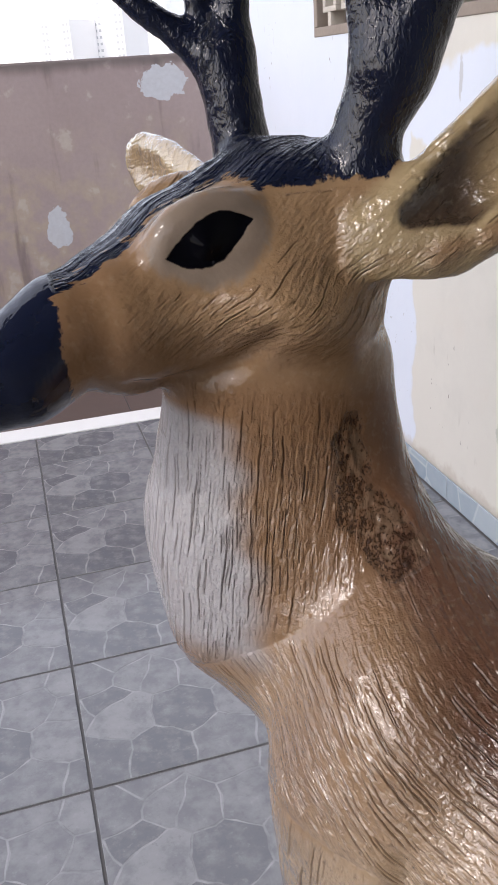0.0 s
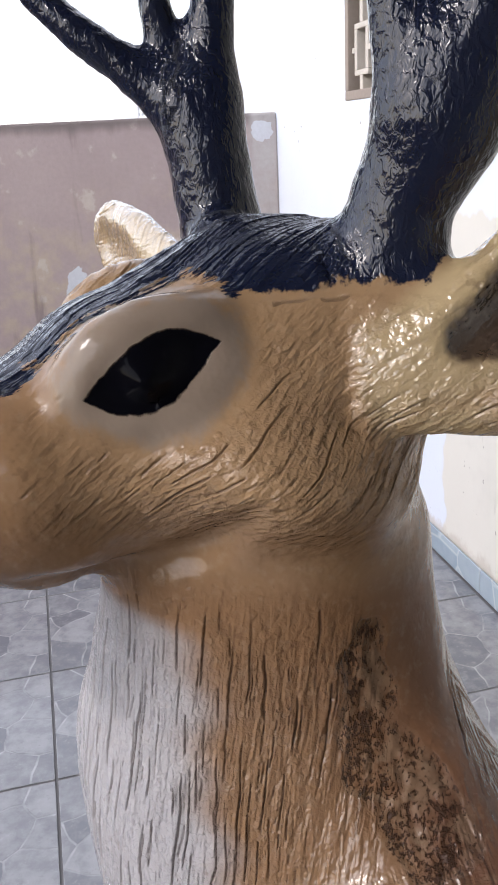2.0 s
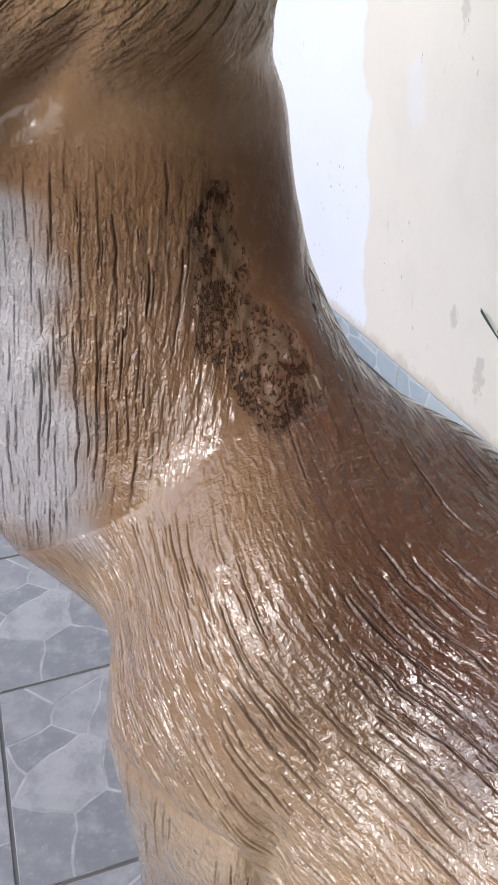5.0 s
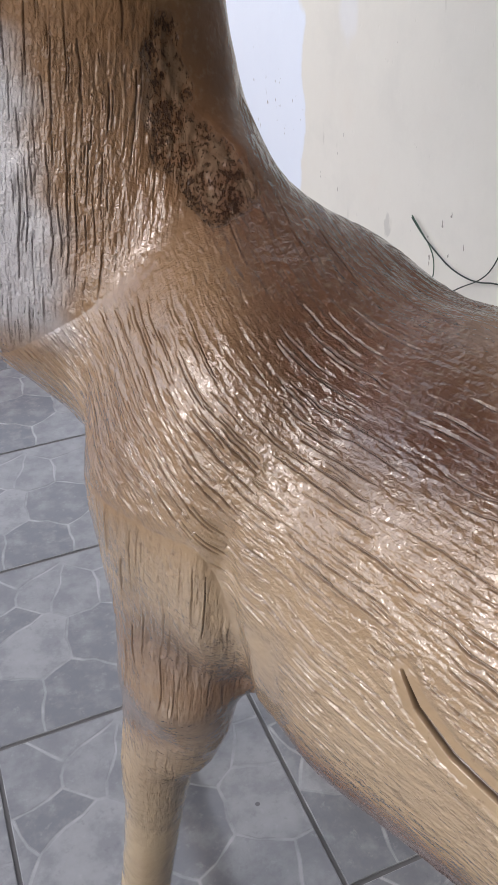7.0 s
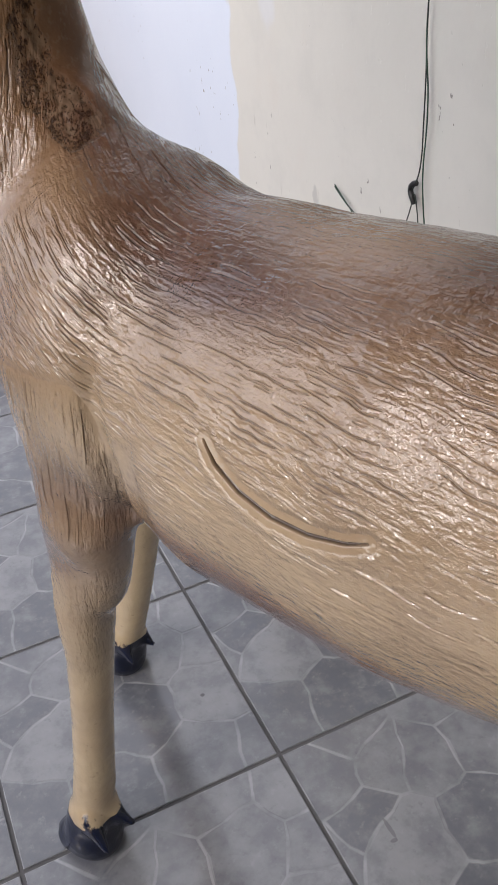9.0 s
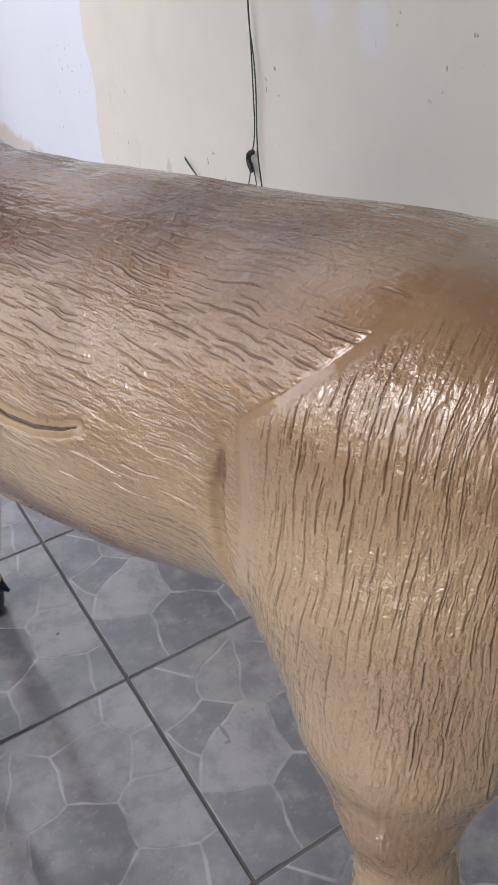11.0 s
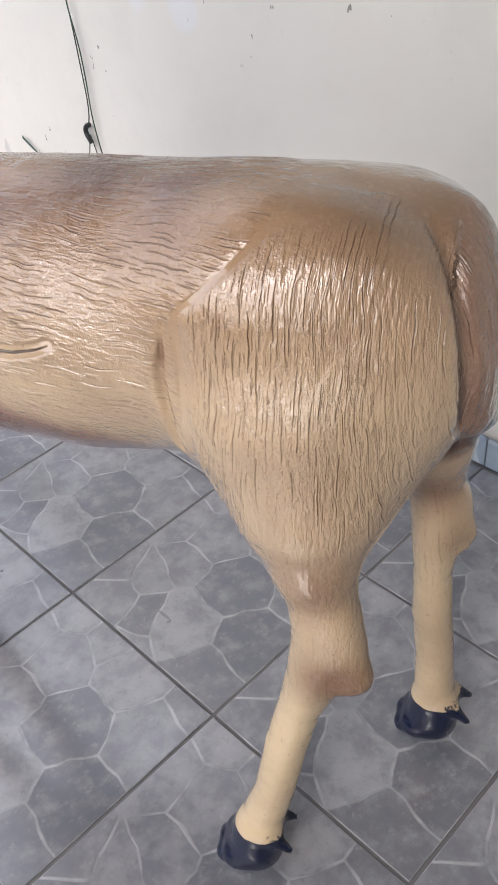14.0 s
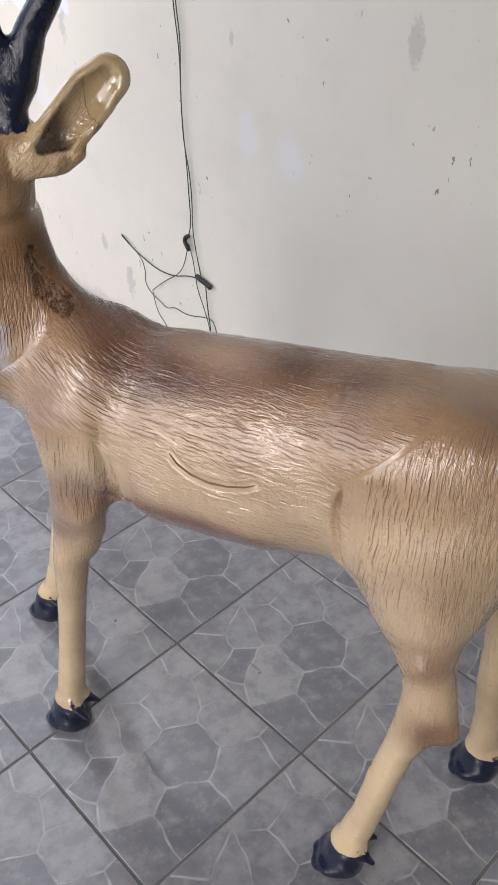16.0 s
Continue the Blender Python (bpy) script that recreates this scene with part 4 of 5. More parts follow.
def statue():
    v, quads = build_statue()
    v = relax(v, quads)
    v[:, 2] = np.maximum(v[:, 2], 0.0005)
    p = v.astype(np.float32)
    x, y, z = v.T
    f, l = (v[:, :2] - ORG) @ FWD, (v[:, :2] - ORG) @ SIDE
    d_ant = np.min([limb(p) for limb, _ in ANTLERS], axis=0)
    d_dew = np.min([limb(p) for _, dews in HOOVES for limb in dews], axis=0)
    d_ear = np.minimum.reduce([EAR(p), FAR_EAR(p), EAR_RIM(p)])
    eye_d, ring_d = eye_fields(v)
    # black paint: antlers, crown between them, muzzle, ridge of the nose, hooves
    axis_y = np.interp(x, [-0.46, -0.39, -0.30, -0.20], [0.038, 0.053, 0.085, 0.092])
    ridge_z = np.interp(x, [-0.46, -0.393, -0.35, -0.30, -0.25, -0.16], [1.288, 1.312, 1.330, 1.355, 1.372, 1.372])
    muzzle = np.where(z > 1.15, (x + 0.397) + 0.06 * (z - 1.26), 0.2)
    ridge = np.where((x < -0.24) & (z > 1.2), np.maximum(np.abs(y - axis_y) - 0.022 - 0.10 * np.maximum(0, x + 0.32), ridge_z - 0.010 - z), 0.2)
    crown = np.maximum(np.hypot((x + 0.212) / 1.1, (y - 0.098) / 1.3) - 0.055, 1.359 + 0.10 * np.maximum(0, -0.245 - x) - z)
    horn = np.maximum.reduce([np.minimum(d_ant - 0.012, 1.40 - z), 0.004 - d_ear, 1.361 - z])
    feet = np.where(z < 0.14, np.minimum(3.0 * (z - 0.094), d_dew - 0.002), 0.2)
    black_d = np.minimum.reduce([horn, muzzle, ridge, crown, feet])
    # regions
    ear = smooth(0.007, -0.001, d_ear) * (z > 1.26) * np.where(y < 0.12, smooth(-0.196, -0.186, x), 1.0)
    head = smooth(1.200, 1.250, z + 0.12 * (x + 0.25)) * (1 - ear) * (f > 0.2)
    neck = (1 - head) * smooth(-0.03, 0.03, z - 1.105 - 0.85 * (x + 0.15)) * smooth(0.20, 0.30, f)
    thigh = smooth(-0.135, -0.185, f + 1.2 * np.maximum(0, z - 0.955)) * smooth(0.60, 0.66, z)
    arm = smooth(0.275, 0.305, f + 0.2 * (0.85 - z)) * smooth(0.955, 0.875, z)
    leg = smooth(0.72, 0.62, z)
    # coat colours
    cream, pale, tan = np.array([0.440, 0.325, 0.205]), np.array([0.500, 0.390, 0.245]), np.array([0.290, 0.178, 0.098])
    brown, dark, white = np.array([0.138, 0.066, 0.037]), np.array([0.062, 0.026, 0.017]), np.array([0.42, 0.41, 0.425])
    warm = np.array([0.215, 0.116, 0.056])

    def lay(col, colour, weight):
        return col + (colour - col) * np.clip(weight, 0, 1)[:, None]

    def cloud(cf, cl, cz, rf, rl, rz):
        return np.exp(-((f - cf) / rf) ** 2 - ((l - cl) / rl) ** 2 - ((z - cz) / rz) ** 2)

    col = np.tile(cream, (len(v), 1))
    col = lay(col, pale, smooth(0.62, 0.40, z))
    col = lay(col, tan, (0.74 - 0.30 * thigh) * smooth(0.85, 0.98, z) + 0.18 * thigh * smooth(0.82, 0.95, z))
    col = lay(col, brown, (0.66 - 0.36 * smooth(-0.12, -0.2, f)) * smooth(0.965, 1.030, z) * (1 - head) * smooth(0.40, 0.30, f))
    # airbrushed darker clouds over withers, back and rump
    for cf, cl, cz, rf, rl, rz, amount in ((0.255, 0.085, 1.02, 0.060, 0.06, 0.05, 0.95), (0.195, 0.105, 1.005, 0.065, 0.04, 0.035, 0.95), (-0.025, 0.055, 1.035, 0.060, 0.05, 0.03, 0.90),
                                           (-0.125, 0.085, 1.025, 0.070, 0.035, 0.03, 0.85), (-0.325, 0.12, 1.030, 0.085, 0.06, 0.035, 0.32), (-0.42, 0.05, 1.0, 0.05, 0.08, 0.06, 0.4)):
        col = lay(col, dark, amount * cloud(cf, cl, cz, rf, rl, rz))
    deep = np.array([0.092, 0.040, 0.024])
    col = lay(col, deep, 0.95 * smooth(0.205, 0.245, f) * smooth(0.45, 0.38, f) * smooth(0.975, 1.015, z) * smooth(-0.215, -0.150, x + 0.25 * (z - 1.05)) * smooth(1.20, 1.12, z))
    col = lay(col, deep, 0.85 * cloud(0.14, 0.105, 1.003, 0.10, 0.035, 0.028))
    # paler saddle between them, reddish lower edge of the belly
    col = lay(col, tan, 0.6 * cloud(0.11, 0.05, 1.03, 0.05, 0.06, 0.03) + 0.5 * cloud(-0.08, 0.11, 1.01, 0.03, 0.05, 0.03))
    col = lay(col, np.array([0.185, 0.085, 0.052]), 1.0 * smooth(0.820, 0.765, z + 0.25 * np.maximum(0, 0.12 - f)) * smooth(-0.12, -0.02, f) * smooth(0.30, 0.22, f) * smooth(0.66, 0.69, z))
    col = lay(col, warm, neck * (0.70 + 0.2 * smooth(-0.25, -0.20, x)))
    col = lay(col, brown, 0.75 * smooth(-0.20, -0.14, x) * smooth(0.98, 1.05, z) * smooth(1.30, 1.20, z) * (f > 0.22))
    col = lay(col, tan, 0.55 * cloud(0.36, 0.15, 0.99, 0.06, 0.08, 0.07))
    col = lay(col, np.array([0.330, 0.212, 0.114]), head * 0.9)
    col = lay(col, warm, head * 0.65 * smooth(-0.30, -0.385, x) + 0.35 * head * smooth(1.29, 1.22, z))
    col = lay(col, np.array([0.50, 0.385, 0.215]), 0.95 * ear)
    throat = smooth(-0.262, -0.296, x + 0.03 * (z - 1.08) + 0.004 * np.sin(70 * z) + 0.003 * np.sin(163 * z + 1)) * smooth(1.192, 1.178, z + 0.15 * (x + 0.28)) * smooth(0.965, 1.005, z) * smooth(0.44, 0.47, f)
    col = lay(col, white, throat)
    for cx, cy, cz, r, amount in ((-0.265, -0.13, 0.770, 0.035, 0.5), (-0.215, -0.14, 0.730, 0.045, 0.8), (-0.290, -0.08, 0.660, 0.03, 0.6), (-0.045, -0.77, 0.470, 0.035, 0.6), (-0.25, -0.09, 0.69, 0.06, 0.75), (-0.275, -0.07, 0.76, 0.05, 0.5), (0.0, -0.785, 0.46, 0.050, 0.85), (0.195, -0.776, 0.633, 0.05, 0.75), (-0.039, -0.768, 0.637, 0.055, 0.6), (-0.29, -0.09, 0.93, 0.05, 0.45), (-0.035, -0.775, 0.80, 0.06, 0.35), (0.23, -0.79, 0.53, 0.035, 0.4), (-0.035, -0.80, 0.475, 0.045, 0.75)):
        col = lay(col, brown, amount * np.exp(-((v - (cx, cy, cz)) ** 2).sum(1) / r**2))
    tail = smooth(-0.415, -0.440, f) * smooth(0.165, 0.140, l) * smooth(0.69, 0.72, z)
    col = lay(col, np.array([0.215, 0.128, 0.088]), 0.9 * tail)
    col = lay(col, brown, 0.45 * tail * smooth(0.95, 0.80, z))
    col = lay(col, dark, 0.8 * tail * smooth(0.785, 0.735, z))
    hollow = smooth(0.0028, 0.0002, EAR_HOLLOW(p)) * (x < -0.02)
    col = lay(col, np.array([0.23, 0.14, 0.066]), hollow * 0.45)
    # shade deep in the near ear, laid on as near-black colour
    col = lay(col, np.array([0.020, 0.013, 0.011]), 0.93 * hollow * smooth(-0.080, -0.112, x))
    far_in = np.maximum(0, 1 - np.abs(FAR_HOLLOW(p)) / 0.006)
    col = lay(col, tan, far_in * 0.5)
    # carved strokes: upright ones on neck, haunch and legs; raked ones on flank, shoulder and cheek
    upright = np.maximum.reduce([neck, thigh, arm, leg, tail])
    across_1 = np.where(f > 0.1, x - 0.12 * (z - 1.1) - 0.5 * y, f + 0.10 * (z - 0.85) * (f + 0.30) / 0.15 + 1.6 * np.maximum(0, z - 0.97) ** 2)
    across_1 = np.where(tail > 0.5, 1.1 * x, across_1)
    u = np.clip((f - 0.21) / 0.16, 0, 1)
    rake = 0.10 * f + 0.48 * (0.16 * (u**3 - u**4 / 2) + np.maximum(0, f - 0.37))
    turn = 0.175 * np.arctan2(z - 0.855, np.maximum(l + 0.03, 0.002))
    across_2 = np.where(head + ear > 0.5, 1.2 * (0.80 * z - 0.60 * x), turn - rake)
    along_2 = np.where(head + ear > 0.5, 1.9 * (0.80 * x + 0.60 * z), -f - 0.5 * turn)
    amp_1 = upright * np.maximum.reduce([neck * (0.45 + 0.55 * smooth(1.21, 1.15, z)), thigh * smooth(1.044, 1.022, z) * smooth(0.63, 0.76, z) * (1 - 0.55 * smooth(-0.34, -0.39, f) * smooth(0.97, 1.00, z)) * smooth(0.055, 0.095, l), 0.95 * arm * smooth(0.66, 0.74, z), 0.35 * smooth(0.55, 0.9, tail), (0.17 + 0.33 * smooth(0.36, 0.46, z)) * leg * smooth(0.13, 0.20, z)])
    amp_1 = amp_1 * (1 - 0.85 * smooth(-0.215, -0.165, x) * neck) * smooth(0.25, 0.75, upright + 0.5 * leg)
    amp_2 = smooth(0.80, 0.20, upright) * (1 - 0.85 * smooth(0.215, 0.25, f) * smooth(0.315, 0.29, f) * smooth(0.90, 0.86, z)) * np.maximum(0.60 + 0.40 * smooth(1.030, 0.985, z), 0.85 * smooth(0.17, 0.24, f)) * smooth(-0.30, -0.24, f) * (0.35 + 0.65 * smooth(0.72, 0.84, z))
    amp_2 = np.where(z > 1.18, smooth(0.55, 0.9, head + 0.75 * ear * (x < -0.06)) * (0.35 + 0.65 * smooth(1.235, 1.275, z)) * (0.75 * smooth(-0.39, -0.28, x) + 0.12), amp_2 * (head < 0.02))
    amp_2 = amp_2 * (1 + 0.35 * smooth(0.20, 0.27, f) * (z < 1.1))
    amp_2 = amp_2 * (1 + 0.40 * smooth(0.83, 0.88, z) * smooth(1.035, 1.005, z) * smooth(0.40, 0.34, f) * (f > -0.3))
    amp_1 = amp_1 * (1 + 0.35 * thigh * smooth(0.85, 0.91, z) * smooth(1.02, 0.99, z) + 0.2 * neck * smooth(1.15, 1.10, z))
    nose = np.maximum(smooth(0.002, -0.003, ridge) * (x > -0.40), smooth(0.004, -0.004, crown) * (d_ant > 0.004))
    across_2, along_2 = np.where(nose > 0, 1.2 * (y - axis_y) - 0.35 * np.maximum(0, x + 0.27), across_2), np.where(nose > 0, x, along_2)
    keep = smooth(0.0, 0.012, black_d) * smooth(-0.004, 0.012, ring_d)
    amp_1, amp_2 = amp_1 * keep, np.maximum(amp_2 * keep, 0.9 * nose)
    cut_d = SLIT[0](p)
    amp_2 = amp_2 * smooth(0.004, 0.014, cut_d)
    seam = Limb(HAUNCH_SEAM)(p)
    # crease before the haunch: its shade painted into the coat in dark brown
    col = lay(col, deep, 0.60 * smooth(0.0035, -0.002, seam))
    amp_2 = amp_2 * (1 - smooth(0.05, 0.40, thigh) * (f < 0))
    amp_1, amp_2 = amp_1 * (0.15 + 0.85 * smooth(-0.004, 0.003, seam)), amp_2 * (0.15 + 0.85 * smooth(-0.004, 0.003, seam))
    # sores on the neck
    wound = Limb([(-0.190, 0.010, 1.175, 0.007), (-0.192, 0.002, 1.130, 0.016), (-0.184, -0.016, 1.108, 0.022), (-0.168, -0.043, 1.086, 0.020)])
    pits = smooth(0.014, -0.010, wound(p))
    col = lay(col, dark, 0.40 * pits)
    # finer faces where the coat is carved or wrinkled, then the carving itself
    facts = [col, np.c_[z, across_1, amp_1], np.c_[along_2, across_2, amp_2], np.c_[eye_d, ring_d, black_d],
             np.c_[pits, horn < 0.0, np.maximum.reduce([(1 - ear) * neck * np.maximum(smooth(-0.235, -0.185, x), smooth(1.14, 1.185, z)), 0.82 * smooth(1.17, 1.21, z) * (1 - ear), 0.40 * smooth(1.000, 1.035, z) * (z < 1.2), 0.75 * smooth(0.012, 0.002, seam), 0.55 * smooth(0.66, 0.58, z)])], cut_d[:, None], l[:, None]]
    table = np.concatenate([v] + facts, 1)
    starts, loops = np.arange(len(quads)) * 4, quads.reshape(-1)
    fields = lambda t: (t[:, 6:9].T, t[:, 9:12].T)
    table, starts, loops = refine(table, starts, loops, touched(table[:, 19], starts, loops) > -0.12)
    table[:, :3] = settle(table[:, :3], starts, loops, 7)
    shown = lambda t: (t[:, 19] > -0.09) | ((t[:, 2] > 1.0) & (t[:, 0] < -0.2))
    deep_cut = lambda t: SLIT[0](t[:, :3].astype(np.float32))
    for spread, least in ((2.3, 0.00050), (1.3, 0.0007)):
        depth, ridge = chiselled(table[:, :3], fields(table), spread)
        want = (depth > least) & shown(table)
        if spread > 1.5:
            want |= np.abs(eye_fields(table[:, :3])[0]) < 0.012
            want |= ((table[:, 16] > 0.5) & (table[:, 2] < 1.56) & shown(table)) | (table[:, 15] > 0.3)
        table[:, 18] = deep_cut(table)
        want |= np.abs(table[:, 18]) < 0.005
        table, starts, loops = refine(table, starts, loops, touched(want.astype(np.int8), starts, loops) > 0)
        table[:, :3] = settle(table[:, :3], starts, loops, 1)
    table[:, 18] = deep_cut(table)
    table[:, 12], table[:, 13] = eye_fields(table[:, :3])
    v = table[:, :3]
    depth, ridge = chiselled(v, fields(table))
    normal = facing(v, starts, loops)
    rise = ridge - depth
    rise += 0.0009 * (ripple(v, 60.0) - 0.5) * (table[:, 14] > 0.01) * (np.abs(table[:, 12]) > 0.002)
    horny = table[:, 16] > 0.5
    rise += horny * (0.0005 * (ripple(v * (1, 1, 0.6), 360.0) - 0.5) + 0.0012 * (ripple(v, 70.0) - 0.5))
    sore = smooth(0.02, 0.25, table[:, 15]) * smooth(0.15, 0.85, table[:, 15] + 0.9 * (ripple(v, 55.0) - 0.5) + 0.4 * (ripple(v, 140.0) - 0.5))
    rise -= 0.0030 * sore * ripple(v * (1, 1, 0.4), 240.0)
    rise -= 0.0042 * smooth(0.0008, -0.0009, table[:, 18])
    v = v + normal * rise[:, None]
    v[:, 2] = np.maximum(v[:, 2], 0.0005)
    # painted shade for each hair cut, scaled by its depth
    cut_shade = np.clip(depth / 0.0013, 0, 1)
    me = bpy.data.meshes.new("deer_statue")
    me.vertices.add(len(v))
    me.vertices.foreach_set("co", v.astype(np.float32).ravel())
    me.loops.add(len(loops))
    me.loops.foreach_set("vertex_index", loops.astype(np.int32))
    me.polygons.add(len(starts))
    me.polygons.foreach_set("loop_start", starts.astype(np.int32))
    me.polygons.foreach_set("use_smooth", np.ones(len(starts), bool))
    me.update(calc_edges=True)
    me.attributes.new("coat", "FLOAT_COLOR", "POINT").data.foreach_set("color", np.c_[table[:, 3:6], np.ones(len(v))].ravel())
    for name, first in (("upright", 6), ("raked", 9), ("fields", 12)):
        me.attributes.new(name, "FLOAT_VECTOR", "POINT").data.foreach_set("vector", table[:, first:first + 3].ravel())
    me.attributes.new("relief", "FLOAT_VECTOR", "POINT").data.foreach_set("vector", np.c_[sore, table[:, 16:18]].ravel())
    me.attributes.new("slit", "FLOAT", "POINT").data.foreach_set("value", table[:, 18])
    me.attributes.new("cut_shade", "FLOAT", "POINT").data.foreach_set("value", cut_shade)
    me.materials.append(STATUE)
    ob = new("deer_statue", me)
    return tagged(ob, "glossy painted cement deer statue with black antlers and hooves", "statue")


statue()


# ---- cables on the wall ----
WX = WALL_X - 0.012


def wall_cables():
    top = new("hanging_cable")
    tagged(top, "thin green twin cable hanging on the plaster wall with taped joints", "cable")

    def run(name, spots, radius, mat, label=""):
        cord(name, [(WX - 0.003 - 0.004 * (n % 2), y, z) for n, (y, z) in enumerate(spots)], radius, mat, top, label)

    down = [(0.948 + 0.006 * math.sin(n * 2.1), 2.75 - n * 0.161) for n in range(9)]
    run("strand", down + [(0.942, 1.297), (0.931, 1.164), (0.937, 1.02), (0.943, 0.917), (0.931, 0.813), (0.937, 0.70), (0.930, 0.633), (0.948, 0.569), (0.965, 0.54)], 0.0019, CABLE)
    run("strand", [(y - 0.011 + 0.012 * (n % 2), z) for n, (y, z) in enumerate(down)] + [(0.930, 1.299), (0.923, 1.193), (0.931, 1.099), (0.944, 0.958), (0.937, 0.876), (0.925, 0.793), (0.917, 0.694), (0.931, 0.597), (0.916, 0.517), (0.902, 0.427), (0.895, 0.41)], 0.0019, GREEN)
    run("loose_end", [(0.962, 0.530), (0.973, 0.467), (1.024, 0.392), (1.118, 0.333), (1.197, 0.268)], 0.0017, CABLE)
    run("loose_end", [(0.958, 0.53), (0.935, 0.486), (0.932, 0.411), (0.922, 0.369), (0.896, 0.298), (0.866, 0.229), (0.855, 0.12)], 0.0016, CABLE)
    run("loose_end", [(0.895, 0.412), (0.957, 0.412), (1.055, 0.371), (1.152, 0.369), (1.239, 0.388), (1.306, 0.414), (1.365, 0.440)], 0.0021, CABLE)
    run("loose_end", [(1.365, 0.446), (1.315, 0.425), (1.250, 0.384), (1.227, 0.337), (1.245, 0.289), (1.210, 0.252), (1.152, 0.231), (1.114, 0.217), (1.071, 0.242), (0.995, 0.233), (0.862, 0.275), (0.829, 0.243), (0.815, 0.12)], 0.0017, GREEN)
    run("loose_end", [(1.200, 0.264), (1.184, 0.183), (1.134, 0.144), (1.10, 0.09)], 0.0017, CABLE)
    run("strand", [(0.880, 0.40), (0.873, 0.314), (0.866, 0.229), (0.862, 0.10)], 0.0020, CABLE)
    run("taped_joint", [(0.952, 0.560), (0.966, 0.557), (0.980, 0.535), (0.964, 0.520), (0.958, 0.505)], 0.0075, TAPE, "black taped joint")
    run("taped_joint", [(0.925, 0.417), (0.900, 0.414), (0.876, 0.405), (0.850, 0.400)], 0.0095, TAPE, "black taped joint")


wall_cables()


# ---- vent blocks high in the wall ----
def vent_blocks():
    y0, y1, z0, z1 = 1.22, 3.02, 1.53, 1.95
    frame_ob = new("vent_window")
    tagged(frame_ob, "brown cement vent-block window with a fret of pale bars", "window", kind="structure")
    d0, d1 = WALL_X - 0.004, WALL_X + 0.13
    for lo, hi in (((d0, y0, z0), (d1, y1, z0 + 0.035)), ((d0, y0, z1 - 0.035), (d1, y1, z1)), ((d0, y0, z0 + 0.035), (d1, y0 + 0.035, z1 - 0.035)), ((d0, y1 - 0.035, z0 + 0.035), (d1, y1, z1 - 0.035))):
        part("window_frame", box(lo, hi, 0.004), CEMENT, frame_ob)
    part("backing", box((WALL_X + 0.10, y0 + 0.035, z0 + 0.035), (WALL_X + 0.12, y1 - 0.035, z1 - 0.035)), SHADE, frame_ob)
    n = 9
    w = (y1 - y0 - 0.07) / n
    for k in range(n):
        a = y0 + 0.035 + k * w
        for lo, hi in (((a + w * 0.42, z0 + 0.035), (a + w * 0.58, z0 + 0.085)), ((a + w * 0.14, z0 + 0.085), (a + w * 0.86, z0 + 0.105)), ((a + w * 0.14, z0 + 0.105), (a + w * 0.28, z0 + 0.245)),
                       ((a + w * 0.72, z0 + 0.105), (a + w * 0.86, z0 + 0.245)), ((a, z0 + 0.165), (a + w * 0.14, z0 + 0.185)), ((a + w * 0.86, z0 + 0.165), (a + w, z0 + 0.185)), ((a + w * 0.14, z0 + 0.245), (a + w * 0.86, z0 + 0.265)), ((a + w * 0.42, z0 + 0.265), (a + w * 0.58, z1 - 0.035))):
            part("bar", box((WALL_X + 0.012, *lo), (WALL_X + 0.075, *hi), 0.003), PALE_CEMENT, frame_ob)


vent_blocks()


# ---- pieces of floor and skirting ----
def tile_mesh(name, lo, hi, mat, bevel=0.0022):
    return mesh_of(name, box(lo, hi, bevel), mat)


# the flagstones of the print: centre in the tile and tone
STONES = ((0.08, 0.85, 0.40), (0.225, 0.965, 0.45), (0.30, 0.81, 0.60), (0.50, 0.725, 0.50), (0.134, 0.61, 0.15), (0.22, 0.465, 0.85), (0.56, 0.41, 0.18), (0.73, 0.71, 0.55),
          (0.70, 0.95, 0.62), (0.95, 0.86, 0.75), (0.94, 0.62, 0.60), (0.885, 0.415, 0.72), (0.72, 0.115, 0.48), (0.40, 0.15, 0.10), (0.08, 0.20, 0.22), (0.955, 0.06, 0.35), (0.01, 0.57, 0.5))

HEFT = [0.0011 * math.sin(5.3 * n + 1.0) for n in range(len(STONES))]


def clipped(poly, nx, ny, c):
    """The part of a convex outline where nx x + ny y <= c."""
    out = []
    for (ax, ay), (bx, by) in zip(poly, poly[1:] + poly[:1]):
        da, db = nx * ax + ny * ay - c, nx * bx + ny * by - c
        if da <= 0:
            out.append((ax, ay))
        if (da < 0) != (db < 0) and abs(da - db) > 1e-12:
            k = da / (da - db)
            out.append((ax + k * (bx - ax), ay + k * (by - ay)))
    return out


def waved(poly, step=0.028):
    """The outline with its long sides cut up and bent a little."""
    out = []
    for (ax, ay), (bx, by) in zip(poly, poly[1:] + poly[:1]):
        n = max(1, round(math.hypot(bx - ax, by - ay) / step))
        for k in range(n):
            qx, qy = ax + (bx - ax) * k / n, ay + (by - ay) * k / n
            fade = max(0.0, min(1.0, min(qx, qy, T - qx, T - qy) / 0.02 - 0.25))
            out.append((qx + fade * (0.0034 * math.sin(61 * qy + 23 * qx) + 0.0016 * math.sin(170 * qy)), qy + fade * (0.0034 * math.sin(57 * qx - 31 * qy) + 0.0016 * math.sin(150 * qx + 1))))
    return out


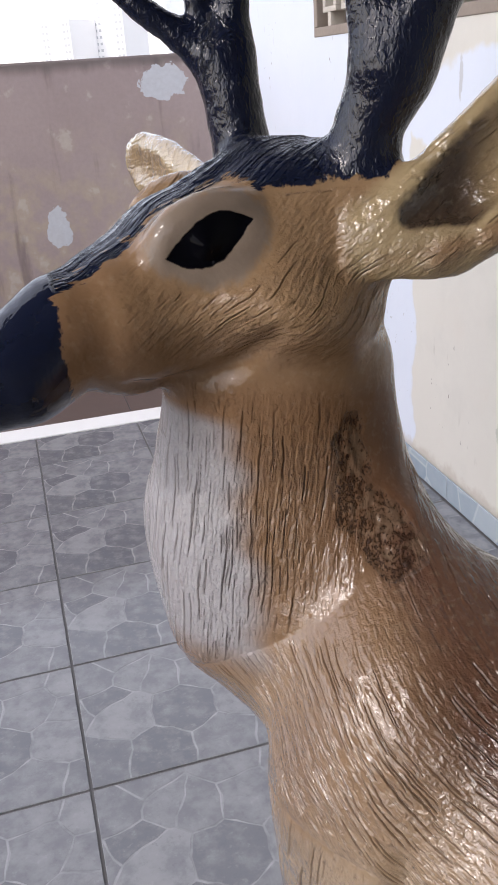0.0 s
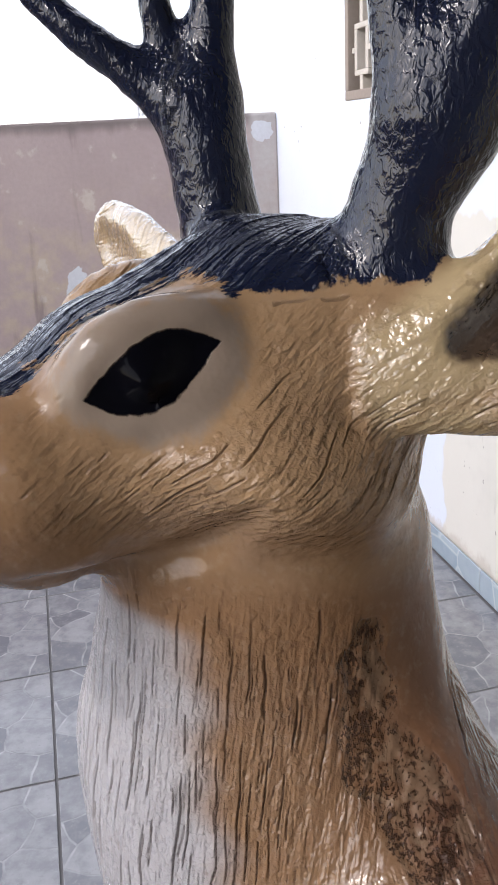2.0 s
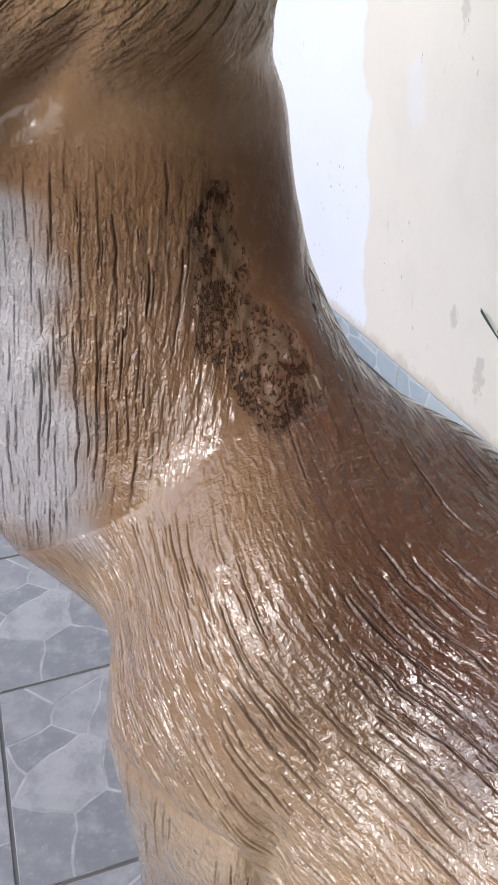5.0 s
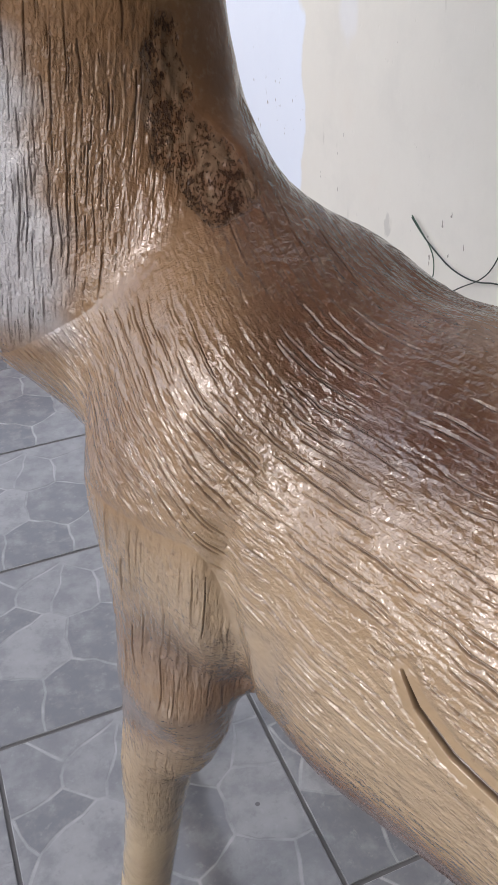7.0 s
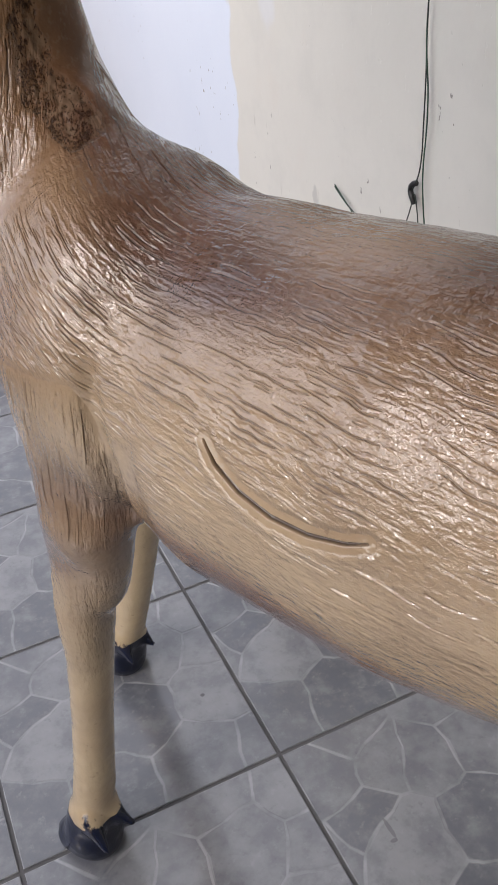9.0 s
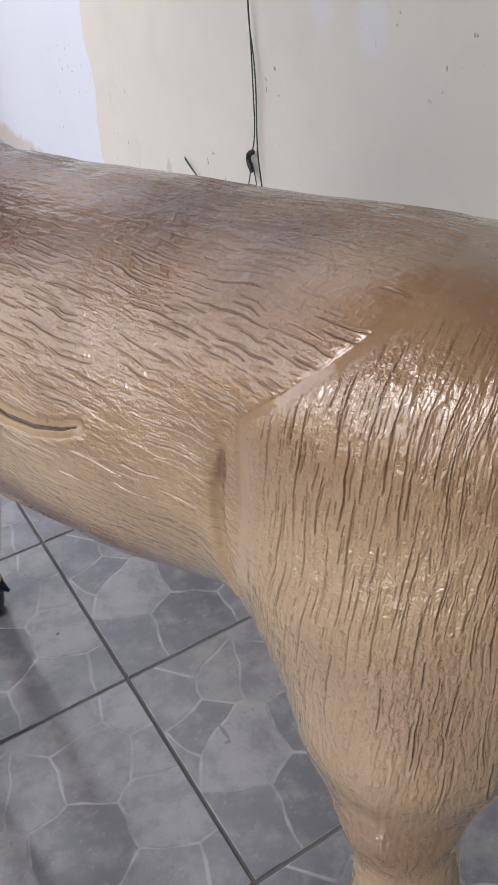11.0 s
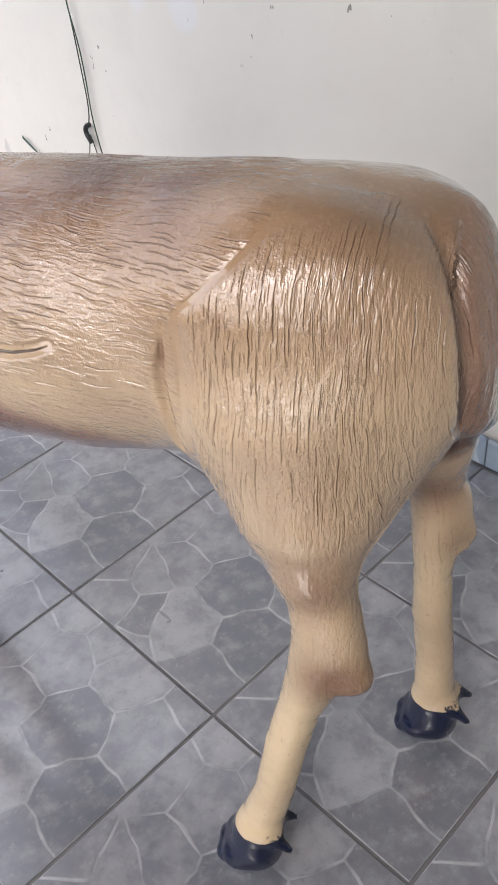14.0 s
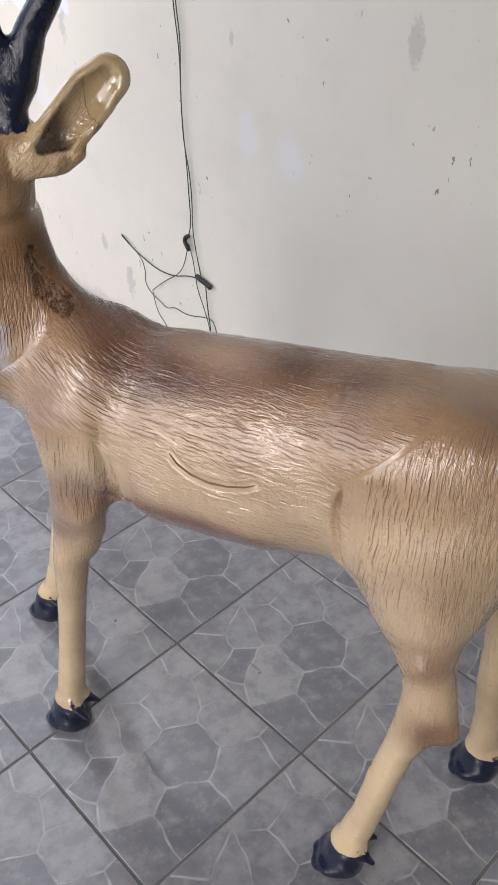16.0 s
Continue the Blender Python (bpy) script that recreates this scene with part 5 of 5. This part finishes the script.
def printed_tile(depth):
    """One tile of the given depth: its body, and each flagstone of the print a hair proud of the veins between."""
    bm = box((0.0034, 0.0034, -0.008), (T - 0.0034, depth, -0.0004), 0.0018)
    mark = bm.faces.layers.float_vector.new("stone")
    for f in bm.faces:
        f[mark] = (0.5, 1.0, 0.0)
    e = 0.0052
    for n, (cx, cy, tone) in enumerate(STONES):
        for inset, z, mine in ((0.0020, -0.0002, (tone, 0.55, 1.0)), (0.0034, 0.0, (tone, 0.0, 0.0))):
            poly = [(e, e), (T - e, e), (T - e, depth - 0.0018), (e, depth - 0.0018)]
            for k, (dx, dy, _) in enumerate(STONES):
                if k != n:
                    vx, vy = (dx - cx) * T, (dy - cy) * T
                    far = math.hypot(vx, vy)
                    poly = clipped(poly, vx / far, vy / far, (vx * (cx + dx) + vy * (cy + dy)) * T / 2 / far + (HEFT[n] - HEFT[k]) / far - inset) if poly else poly
            if len(poly) < 3:
                continue
            ring = waved(poly)
            top = [bm.verts.new((qx, qy, z)) for qx, qy in ring]
            low = [bm.verts.new((qx, qy, -0.0012)) for qx, qy in ring]
            bm.faces.new(top)[mark] = mine
            for a in range(len(ring)):
                b = (a + 1) % len(ring)
                bm.faces.new((top[a], low[a], low[b], top[b]))[mark] = mine
    return mesh_of("tile", bm, TILE)


tile_me, edge_me = printed_tile(T - 0.0034), printed_tile(0.297)
for i in range(-7, 2):
    for j in range(-7, 7):
        ob = new("tile", edge_me if j == 6 else tile_me)
        ob.parent = bed
        ob.location = (i * T, j * T, random.uniform(-0.0004, 0.0004))
brown_me = tile_mesh("tile", (0.003, 0.003, -0.010), (T - 0.003, T - 0.003, 0.0), BROWN_TILE)
for i in range(-7, 2):
    for j in range(2):
        ob = new("tile", brown_me)
        ob.parent = yard
        ob.location = (i * T, 3.13 + j * T - 0.02, -0.008)
base = tagged(part("baseboard", box((WALL_X - 0.0075, -3.15, -0.002), (WALL_X - 0.001, 3.0, 0.078)), GROUT), "skirting of blue-grey stone-print tile along the wall", "skirting", kind="structure")
skirt_me = tile_mesh("tile", (-0.0130, 0.002, 0.001), (-0.0050, T - 0.002, 0.086), SKIRT, 0.0018)
for j in range(-7, 7):
    ob = new("tile", skirt_me)
    ob.parent = base
    ob.location = (WALL_X, j * T + (0.0 if j < 6 else -0.15), 0.0)
